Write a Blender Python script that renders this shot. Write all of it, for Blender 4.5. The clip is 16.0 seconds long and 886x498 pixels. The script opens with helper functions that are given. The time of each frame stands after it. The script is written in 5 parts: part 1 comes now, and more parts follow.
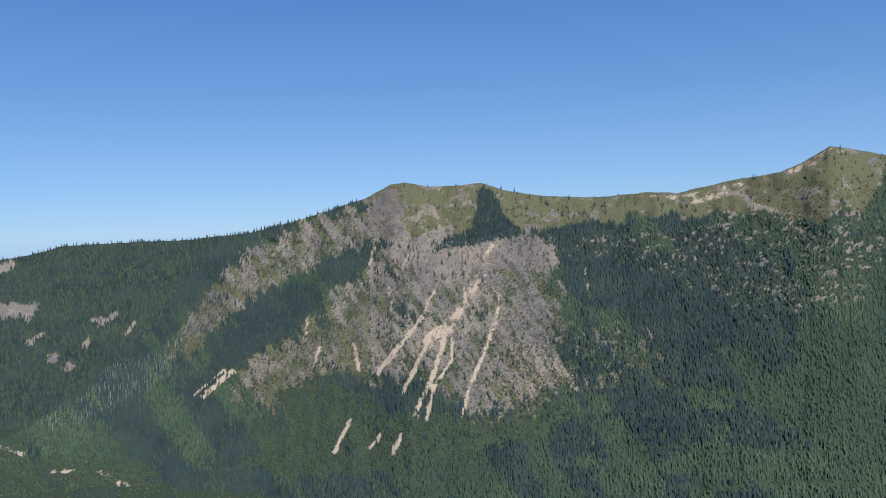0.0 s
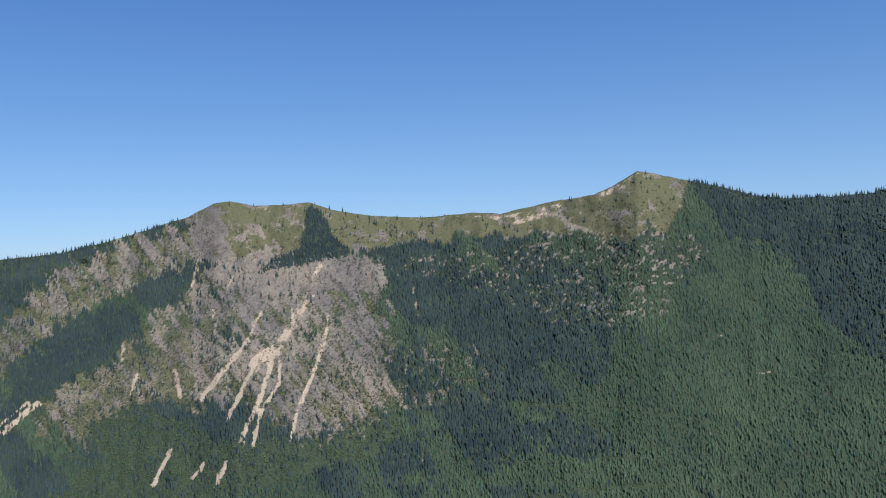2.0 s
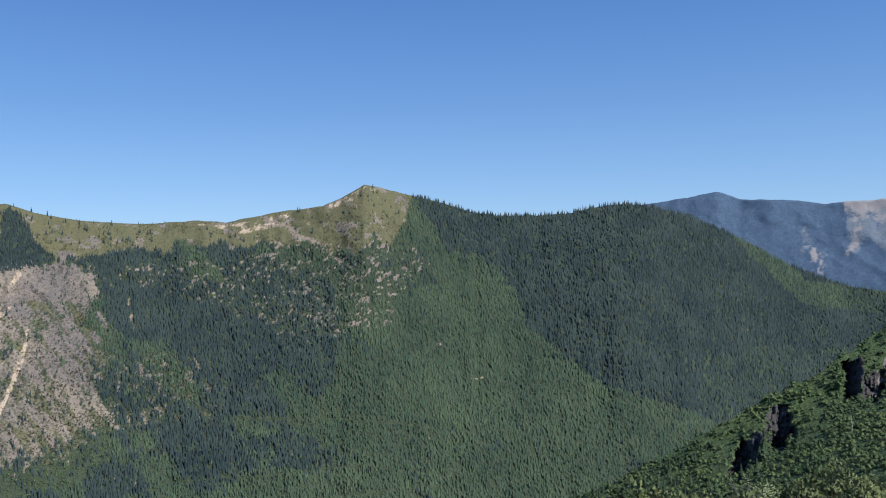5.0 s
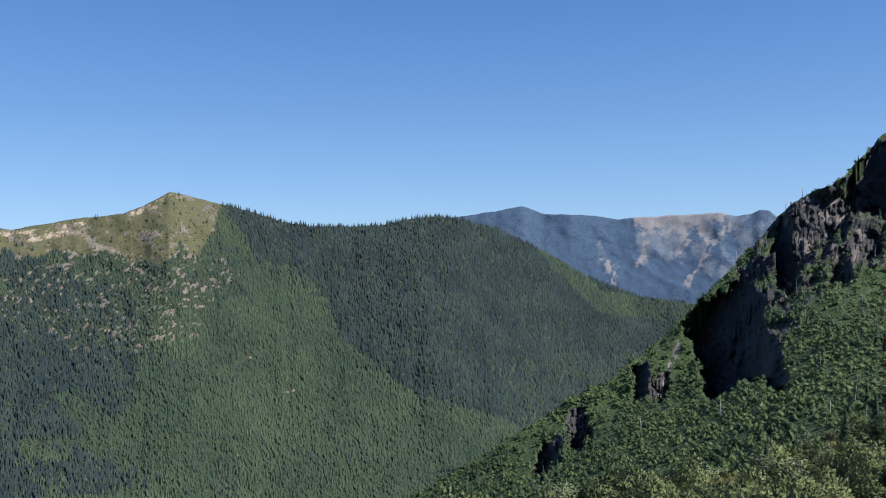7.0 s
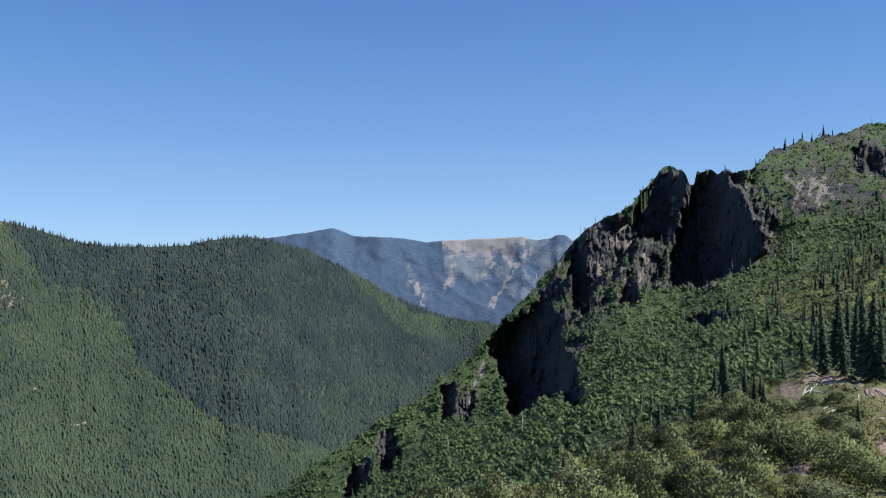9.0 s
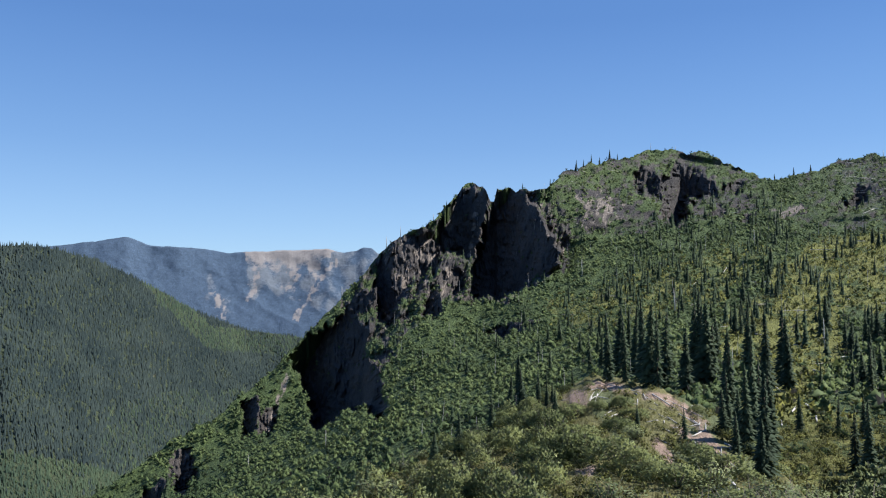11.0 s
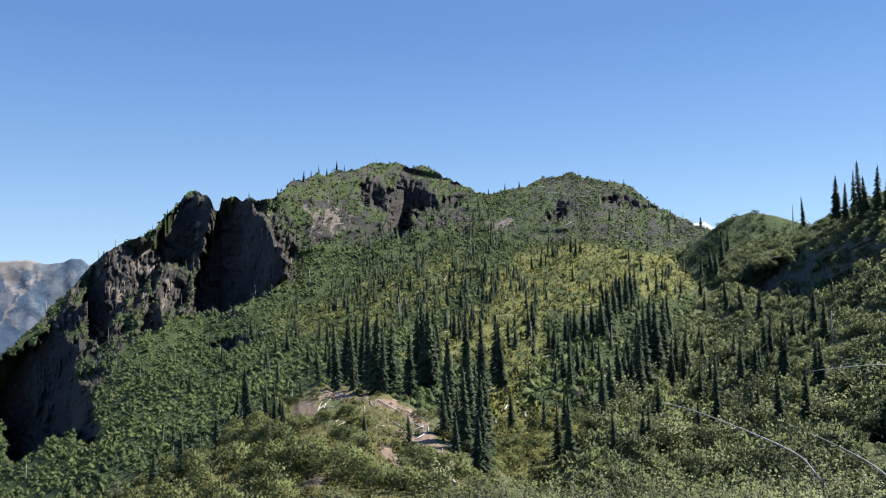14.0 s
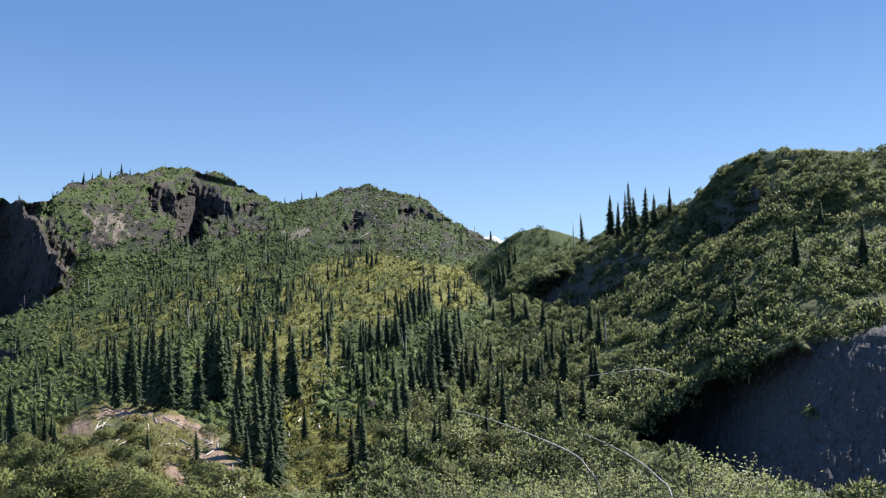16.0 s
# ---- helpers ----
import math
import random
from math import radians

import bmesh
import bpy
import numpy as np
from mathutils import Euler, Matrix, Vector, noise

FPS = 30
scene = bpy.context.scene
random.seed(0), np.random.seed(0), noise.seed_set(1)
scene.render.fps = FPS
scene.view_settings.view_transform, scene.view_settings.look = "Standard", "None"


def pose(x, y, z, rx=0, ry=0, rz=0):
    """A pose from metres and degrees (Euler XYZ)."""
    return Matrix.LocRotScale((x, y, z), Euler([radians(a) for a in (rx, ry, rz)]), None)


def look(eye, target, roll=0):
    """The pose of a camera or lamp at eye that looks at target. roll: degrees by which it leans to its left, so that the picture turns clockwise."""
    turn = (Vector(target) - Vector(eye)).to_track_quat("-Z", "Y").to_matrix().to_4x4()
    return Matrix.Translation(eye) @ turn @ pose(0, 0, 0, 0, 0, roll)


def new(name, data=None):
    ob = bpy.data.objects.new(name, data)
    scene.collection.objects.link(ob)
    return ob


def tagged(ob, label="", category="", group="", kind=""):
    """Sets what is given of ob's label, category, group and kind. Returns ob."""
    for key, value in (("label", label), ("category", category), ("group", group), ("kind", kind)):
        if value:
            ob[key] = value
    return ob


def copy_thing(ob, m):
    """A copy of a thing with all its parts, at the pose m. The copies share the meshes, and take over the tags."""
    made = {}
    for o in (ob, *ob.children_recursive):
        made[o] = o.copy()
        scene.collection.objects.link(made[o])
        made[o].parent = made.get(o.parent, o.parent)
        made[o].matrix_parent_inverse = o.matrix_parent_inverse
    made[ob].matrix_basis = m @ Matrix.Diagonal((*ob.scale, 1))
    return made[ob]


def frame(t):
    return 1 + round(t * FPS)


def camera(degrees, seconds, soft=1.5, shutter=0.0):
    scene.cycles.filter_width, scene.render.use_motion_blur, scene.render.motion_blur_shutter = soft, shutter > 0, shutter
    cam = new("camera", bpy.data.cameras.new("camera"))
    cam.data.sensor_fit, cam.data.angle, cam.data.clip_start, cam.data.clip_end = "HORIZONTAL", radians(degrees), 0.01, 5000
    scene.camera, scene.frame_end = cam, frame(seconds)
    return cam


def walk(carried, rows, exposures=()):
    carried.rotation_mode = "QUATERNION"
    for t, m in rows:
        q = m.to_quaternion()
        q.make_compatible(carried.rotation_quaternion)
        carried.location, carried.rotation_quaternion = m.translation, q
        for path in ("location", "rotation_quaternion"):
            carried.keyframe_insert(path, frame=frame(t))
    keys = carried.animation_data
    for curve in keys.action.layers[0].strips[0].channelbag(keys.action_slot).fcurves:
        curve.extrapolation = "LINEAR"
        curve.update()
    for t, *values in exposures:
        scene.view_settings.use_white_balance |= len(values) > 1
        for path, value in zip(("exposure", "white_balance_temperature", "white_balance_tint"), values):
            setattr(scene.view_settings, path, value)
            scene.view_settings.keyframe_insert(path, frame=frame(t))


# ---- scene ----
EYE = Vector((0.0, 0.0, 1.7))

# ---- camera: it turns on the spot; seconds, heading, pitch, lean ----
VIEW = [
    (0.0, 0.073, -1.673, -1.954),
    (0.5, 2.913, -1.401, -1.949),
    (1.0, 5.876, -1.124, -1.964),
    (1.5, 8.875, -0.883, -1.973),
    (2.0, 11.845, -0.722, -2.008),
    (2.5, 14.742, -0.602, -2.047),
    (3.0, 17.714, -0.507, -2.065),
    (3.5, 20.759, -0.448, -1.916),
    (4.0, 23.931, -0.453, -1.697),
    (4.2, 25.204, -0.417, -1.472),
    (6.3, 38.952, -0.330, -0.670),
    (6.5, 40.216, -0.202, -0.664),
    (7.0, 43.206, 0.173, -0.488),
    (7.5, 46.203, 0.591, -0.417),
    (8.0, 49.436, 0.997, -0.478),
    (8.5, 52.797, 1.325, -0.486),
    (9.0, 56.183, 1.592, -0.386),
    (11.5, 72.675, 2.599, -0.195),
    (12.0, 75.791, 2.798, -0.430),
    (12.5, 78.803, 2.904, -0.663),
    (13.0, 81.801, 2.911, -0.853),
    (13.5, 84.859, 2.908, -1.035),
    (14.0, 88.044, 2.912, -1.083),
    (14.5, 91.377, 2.920, -1.133),
    (15.0, 94.834, 2.984, -1.154),
    (15.5, 98.349, 3.141, -1.158),
    (16.0, 101.984, 3.389, -1.039),
]
cam = camera(55.96, 16.0, 1.1)


def heading(az, el):
    """Unit vector of a heading (clockwise from +Y) and a height angle, in degrees."""
    a, e = radians(az), radians(el)
    return Vector((math.sin(a) * math.cos(e), math.cos(a) * math.cos(e), math.sin(e)))


walk(cam, [(t, look(EYE, EYE + heading(a, p), lean)) for t, a, p, lean in VIEW],
     [(0.0, 0.47, 5420.0, 10.0), (4.0, 0.6, 5520.0, 10.0), (9.0, 0.8, 5800.0, 10.0), (12.5, 1.0, 6150.0, 10.0), (16.0, 1.12, 6450.0, 10.0)])

# ---- sky, sun, exposure ----
SUN_AZ, SUN_EL = 156.0, 45.0
world = bpy.data.worlds.new("sky")
scene.world = world
world.use_nodes = True
wn = world.node_tree
sky = wn.nodes.new("ShaderNodeTexSky")
sky.sky_type = "NISHITA"
sky.sun_disc = False
sky.sun_elevation = radians(SUN_EL)
sky.sun_rotation = radians(SUN_AZ)
sky.altitude = 1600
sky.air_density = 0.8
sky.dust_density = 0.05
sky.ozone_density = 4.6
wn.nodes["Background"].inputs["Strength"].default_value = 0.0665
height = wn.nodes.new("ShaderNodeSeparateXYZ")
wn.links.new(wn.nodes.new("ShaderNodeTexCoord").outputs["Generated"], height.inputs[0])
air = wn.nodes.new("ShaderNodeValToRGB")  # light scattered many times: pale at the horizon, deep blue above
for at_, colour in ((0.0, (0.47, 0.66, 0.84)), (0.07, (0.40, 0.60, 0.83)), (0.16, (0.25, 0.45, 0.76)), (0.3, (0.135, 0.30, 0.67)), (1.0, (0.05, 0.15, 0.42))):
    stop = air.color_ramp.elements.new(at_) if at_ not in (0.0, 1.0) else air.color_ramp.elements[-int(at_)]
    stop.color = (*colour, 1.0)
air.color_ramp.interpolation = "B_SPLINE"
wn.links.new(height.outputs[2], air.inputs[0])
brim = wn.nodes.new("ShaderNodeVectorMath")
brim.operation = "SCALE"
brim.inputs["Scale"].default_value = 8.4
wn.links.new(air.outputs[0], brim.inputs[0])
veil = wn.nodes.new("ShaderNodeMixRGB")
veil.inputs[0].default_value = 0.65
wn.links.new(sky.outputs["Color"], veil.inputs[1])
wn.links.new(brim.outputs[0], veil.inputs[2])
wn.links.new(veil.outputs[0], wn.nodes["Background"].inputs["Color"])
sun = new("sun", bpy.data.lights.new("sun", "SUN"))
sun.data.energy = 4.6
sun.data.angle = radians(0.53)
sun.data.color = (1.0, 0.95, 0.87)
sun.matrix_world = look(heading(SUN_AZ, SUN_EL) * 500, Vector((0, 0, 0)))


# ---- noise on arrays ----
def lattice(ix, iy, seed):
    h = (ix.astype(np.int64) * 374761393 + iy.astype(np.int64) * 668265263 + seed * 2147483647) & 0xFFFFFFFF
    h = ((h ^ (h >> 13)) * 1274126177) & 0xFFFFFFFF
    return ((h ^ (h >> 16)) & 0xFFFF) / 65535.0


def vnoise(x, y, seed):
    ix, iy = np.floor(x), np.floor(y)
    fx, fy = x - ix, y - iy
    fx, fy = fx * fx * (3 - 2 * fx), fy * fy * (3 - 2 * fy)
    a, b = lattice(ix, iy, seed), lattice(ix + 1, iy, seed)
    c, d = lattice(ix, iy + 1, seed), lattice(ix + 1, iy + 1, seed)
    return (a + (b - a) * fx) * (1 - fy) + (c + (d - c) * fx) * fy


def fbm(x, y, seed, octaves=4):
    """Layered noise from -1 to 1."""
    total, amp, norm = 0.0, 1.0, 0.0
    for k in range(octaves):
        total = total + amp * (vnoise(x * 2 ** k, y * 2 ** k, seed + k) * 2 - 1)
        norm, amp = norm + amp, amp * 0.5
    return total / norm


def curve(table, a):
    return np.interp(a, [p[0] for p in table], [p[1] for p in table])


def inside(a, e, poly):
    """Mask of the points (a, e) within a polygon."""
    hit = np.zeros(np.shape(a), bool)
    for (x0, y0), (x1, y1) in zip(poly, poly[1:] + poly[:1]):
        cross = (y0 > e) != (y1 > e)
        hit ^= cross & (a < (x1 - x0) * (e - y0) / ((y1 - y0) or 1e-9) + x0)
    return hit


def patch(a, e, poly, wander=0.3, seed=1, scale=1.0):
    """A polygon with a wandering edge, 0 or 1."""
    da = fbm(a * scale, e * scale, seed) * wander * 2
    de = fbm(a * scale + 31, e * scale + 7, seed + 9) * wander
    return inside(a + da, e + de, poly).astype(float)


def streak(a, e, width, line, seed=3):
    """A band of that width along a line; 1 in its middle, falling off past its edges."""
    best = np.full(np.shape(a), 1e9)
    for (x0, y0), (x1, y1) in zip(line, line[1:]):
        dx, dy = x1 - x0, y1 - y0
        k = np.clip(((a - x0) * dx + (e - y0) * dy) / (dx * dx + dy * dy), 0, 1)
        best = np.minimum(best, np.hypot(a - x0 - k * dx, e - y0 - k * dy))
    best = best * (1 + 0.5 * fbm(a * 3, e * 3, seed))
    best = best * (1 + 0.8 * fbm(a * 9, e * 2.5, seed + 4, 3))
    return np.clip(1.35 - 0.75 * best / (width * 0.5), 0, 1)


def blur(w, passes):
    for _ in range(passes):
        p = np.pad(w, 1, mode="edge")
        w = (p[1:-1, 1:-1] * 2 + p[:-2, 1:-1] + p[2:, 1:-1] + p[1:-1, :-2] + p[1:-1, 2:]) / 6
    return w


# ---- materials ----
class Nodes:
    """A small helper for node materials."""

    def __init__(self, name):
        self.mat = bpy.data.materials.new(name)
        self.mat.use_nodes = True
        self.tree = self.mat.node_tree
        self.bsdf = self.tree.nodes["Principled BSDF"]

    def add(self, kind, out=0, props=(), **sockets):
        node = self.tree.nodes.new(kind)
        for key, value in props:
            if key == "attribute_name":
                node.attribute_name = value
            elif key == "operation":
                node.operation = value
            elif key == "data_type":
                node.data_type = value
            elif key == "blend_type":
                node.blend_type = value
        for key, value in sockets.items():
            self.put(node.inputs[int(key[1:]) if key[0] == "i" and key[1:].isdigit() else key], value)
        return node.outputs[out]

    def put(self, socket, value):
        if isinstance(value, bpy.types.NodeSocket):
            self.tree.links.new(value, socket)
        else:
            socket.default_value = value

    def coords(self):
        return self.add("ShaderNodeTexCoord", out=3)

    def noise(self, scale, detail=4.0, rough=0.6, vector=None):
        return self.add("ShaderNodeTexNoise", Vector=vector or self.coords(), Scale=scale, Detail=detail, Roughness=rough)

    def ramp(self, fac, lo, hi):
        return self.add("ShaderNodeMapRange", i0=fac, i1=lo, i2=hi, i3=0.0, i4=1.0)

    def math(self, op, a, b):
        return self.add("ShaderNodeMath", props=[("operation", op)], i0=a, i1=b)

    def mix(self, fac, a, b):
        return self.add("ShaderNodeMixRGB", i0=fac, i1=a, i2=b)

    def attr(self, name):
        return self.add("ShaderNodeAttribute", out=2, props=[("attribute_name", name)])

    def bump(self, height, strength, distance):
        return self.add("ShaderNodeBump", Strength=strength, Distance=distance, Height=height)


def rgb(r, g, b):
    return (r, g, b, 1.0)


def terrain_material(name, size, under, grass, rock, bare, bump=1.0, rock_alt=None, calm=1.0):
    """Ground cover: undergrowth, grass, rock and bare soil by masks, each broken up at two scales. size: metres of the coarse pattern."""
    n = Nodes(name)
    big, fine = n.noise(1.0 / size, 5), n.noise(9.0 / size, 5, 0.7)
    tiny = n.noise(45.0 / size, 4, 0.7)
    both = n.math("ADD", n.math("MULTIPLY", big, 0.5), n.math("MULTIPLY", fine, 0.5))
    wob = n.math("SUBTRACT", both, 0.5)

    def cover(mask, col, other, amount):
        m = n.ramp(n.math("ADD", n.attr(mask), n.math("MULTIPLY", wob, amount)), 0.35, 0.62)
        return n.mix(m, other, col)

    def varied(c, spread):
        spread *= calm
        lo = rgb(*[x * (1 - spread) for x in c])
        hi = rgb(*[min(1, x * (1 + spread)) for x in c])
        return n.mix(n.ramp(n.math("ADD", n.math("MULTIPLY", tiny, 0.55), n.math("MULTIPLY", fine, 0.45)), 0.36, 0.64), lo, hi)

    col = varied(under, 0.65)
    col = cover("grass", varied(grass, 0.3), col, 1.0)
    stone = varied(rock, 0.45)
    if rock_alt:
        stone = n.mix(n.ramp(n.noise(0.35 / size, 4, 0.65), 0.38, 0.62), stone, varied(rock_alt, 0.4))
    col = cover("rock", stone, col, 1.3)
    col = cover("bare", varied(bare, 0.3), col, 1.1)
    n.put(n.bsdf.inputs["Base Color"], col)
    n.put(n.bsdf.inputs["Roughness"], 0.92)
    n.put(n.bsdf.inputs["Specular IOR Level"], 0.2)
    n.put(n.bsdf.inputs["Normal"], n.bump(n.math("ADD", fine, n.math("MULTIPLY", tiny, 0.4)), 0.9, size * 0.05 * bump))
    return n.mat


def leaf_material(name, dark, light, through_light=0.25, rough=0.55, per_object=False, patchiness=0.02, clump=0.0):
    """Foliage: every clump or leaf of its own shade, with patches across the hillside."""
    n = Nodes(name)
    if per_object:
        pick = n.add("ShaderNodeObjectInfo", out=5)
        island = n.add("ShaderNodeNewGeometry", out=8)
        pick = n.math("ADD", n.math("MULTIPLY", pick, 0.5), n.math("MULTIPLY", island, 0.5))
    else:
        pick = n.add("ShaderNodeNewGeometry", out=8)
    wide = n.noise(patchiness, 3, vector=n.add("ShaderNodeNewGeometry", out=0))
    if clump:
        near = n.ramp(n.noise(clump, 2, vector=n.add("ShaderNodeNewGeometry", out=0)), 0.35, 0.65)
        pick = n.math("ADD", n.math("MULTIPLY", pick, 0.4), n.math("MULTIPLY", near, 0.6))
    fac = n.math("ADD", n.math("MULTIPLY", pick, 0.45), n.math("MULTIPLY", n.ramp(wide, 0.38, 0.62), 0.55))
    col = n.mix(fac, rgb(*dark), rgb(*light))
    n.put(n.bsdf.inputs["Base Color"], col)
    n.put(n.bsdf.inputs["Roughness"], rough)
    n.put(n.bsdf.inputs["Specular IOR Level"], 0.15)
    turned = n.tree.nodes.new("ShaderNodeVectorTransform")
    turned.vector_type, turned.convert_from, turned.convert_to = "NORMAL", "OBJECT", "WORLD"
    n.tree.links.new(n.add("ShaderNodeAttribute", out=1, props=[("attribute_name", "puff")]), turned.inputs[0])
    n.put(n.bsdf.inputs["Normal"], turned.outputs[0])
    if through_light:
        glow = n.add("ShaderNodeBsdfTranslucent", Color=col, Normal=turned.outputs[0])
        both = n.add("ShaderNodeMixShader", i0=through_light, i1=n.bsdf.outputs[0], i2=glow)
        n.tree.links.new(both, n.tree.nodes["Material Output"].inputs["Surface"])
    return n.mat


def wood_material(name, dark, light):
    n = Nodes(name)
    grain = n.noise(14.0, 6, 0.7)
    n.put(n.bsdf.inputs["Base Color"], n.mix(n.ramp(grain, 0.3, 0.7), rgb(*dark), rgb(*light)))
    n.put(n.bsdf.inputs["Roughness"], 0.85)
    n.put(n.bsdf.inputs["Normal"], n.bump(grain, 0.6, 0.03))
    return n.mat


M_MOUNTAIN = terrain_material("mountain_ground", 60.0, (0.042, 0.052, 0.028), (0.105, 0.096, 0.046), (0.135, 0.112, 0.093), (0.38, 0.285, 0.19), rock_alt=(0.21, 0.167, 0.12))
# ground colours shifted to blue-grey, so the distance haze is painted in
M_FAR = terrain_material("hazed_range_ground", 160.0, (0.058, 0.085, 0.125), (0.10, 0.12, 0.12), (0.125, 0.14, 0.16), (0.235, 0.21, 0.195), bump=0.5, calm=0.5)
# rock set near black, so that part of the cliffs' shade is in the colour
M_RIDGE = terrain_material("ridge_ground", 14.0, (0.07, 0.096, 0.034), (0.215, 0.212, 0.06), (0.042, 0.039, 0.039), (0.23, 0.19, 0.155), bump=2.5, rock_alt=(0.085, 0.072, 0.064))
M_NEAR = terrain_material("near_ground", 4.0, (0.09, 0.1, 0.042), (0.14, 0.13, 0.05), (0.1, 0.098, 0.1), (0.27, 0.19, 0.14))
M_SNOW = terrain_material("snowfield", 80.0, (0.75, 0.77, 0.8), (0.75, 0.77, 0.8), (0.3, 0.3, 0.33), (0.8, 0.8, 0.82))
# far conifers: blue raised in both foliages to paint some distance haze
M_REGROWTH = leaf_material("young_fir_foliage", (0.027, 0.045, 0.031), (0.072, 0.097, 0.05), 0.0, 0.8, patchiness=0.005)
M_OLD = leaf_material("old_fir_foliage", (0.017, 0.028, 0.029), (0.042, 0.056, 0.048), 0.0, 0.8, patchiness=0.008)
M_SCRUB = leaf_material("far_scrub_foliage", (0.05, 0.06, 0.032), (0.12, 0.118, 0.06), 0.0, 0.8, patchiness=0.01)
M_SHOOTS = leaf_material("far_alder_foliage", (0.05, 0.085, 0.03), (0.115, 0.15, 0.048), 0.0, 0.8, patchiness=0.01)
M_ALDER = leaf_material("hill_alder_foliage", (0.135, 0.178, 0.084), (0.39, 0.435, 0.2), 0.45, 0.6, patchiness=0.06, clump=0.5)
M_BUSH = leaf_material("slope_bush_foliage", (0.037, 0.064, 0.029), (0.147, 0.184, 0.064), 0.25, 0.7, patchiness=0.02, clump=0.22)
M_KNOLL = leaf_material("knoll_shrub_leaves", (0.115, 0.152, 0.058), (0.36, 0.39, 0.155), 0.4, 0.6, True, 0.15)
M_LEAF = leaf_material("alder_leaves", (0.125, 0.165, 0.074), (0.39, 0.425, 0.195), 0.42, 0.5, True, 0.15)
M_NEEDLE = leaf_material("fir_needles", (0.021, 0.034, 0.019), (0.056, 0.077, 0.038), 0.1, 0.8, True, 0.1)
M_FIR_STUFF = leaf_material("slope_fir_needles", (0.022, 0.037, 0.02), (0.058, 0.08, 0.038), 0.1, 0.85, False, 0.05)
M_BARK = wood_material("bark", (0.05, 0.04, 0.03), (0.14, 0.115, 0.09))
M_DEAD = wood_material("bleached_wood", (0.28, 0.25, 0.22), (0.62, 0.58, 0.52))


# ---- mesh helpers ----
def mesh_of(name, verts, tris, material, quads=None):
    """A mesh from vertex and face index arrays."""
    me = bpy.data.meshes.new(name)
    faces = np.asarray(tris if quads is None else quads, np.int32)
    verts = np.asarray(verts, np.float32)
    me.vertices.add(len(verts))
    me.vertices.foreach_set("co", verts.ravel())
    k = faces.shape[1]
    me.loops.add(faces.size)
    me.loops.foreach_set("vertex_index", faces.ravel())
    me.polygons.add(len(faces))
    me.polygons.foreach_set("loop_start", np.arange(0, faces.size, k, dtype=np.int32))
    me.update(calc_edges=True)
    me.materials.append(material)
    return me


def puffed(me, normals):
    """Rounded shading for foliage: each leaf is lit like the clump that it belongs to."""
    at_ = me.attributes.new("puff", "FLOAT_VECTOR", "POINT")
    at_.data.foreach_set("vector", np.asarray(normals, np.float32).ravel())
    return me


def unit(v):
    return v / np.maximum(np.linalg.norm(v, axis=-1, keepdims=True), 1e-9)


def smooth(me):
    me.polygons.foreach_set("use_smooth", np.ones(len(me.polygons), bool))


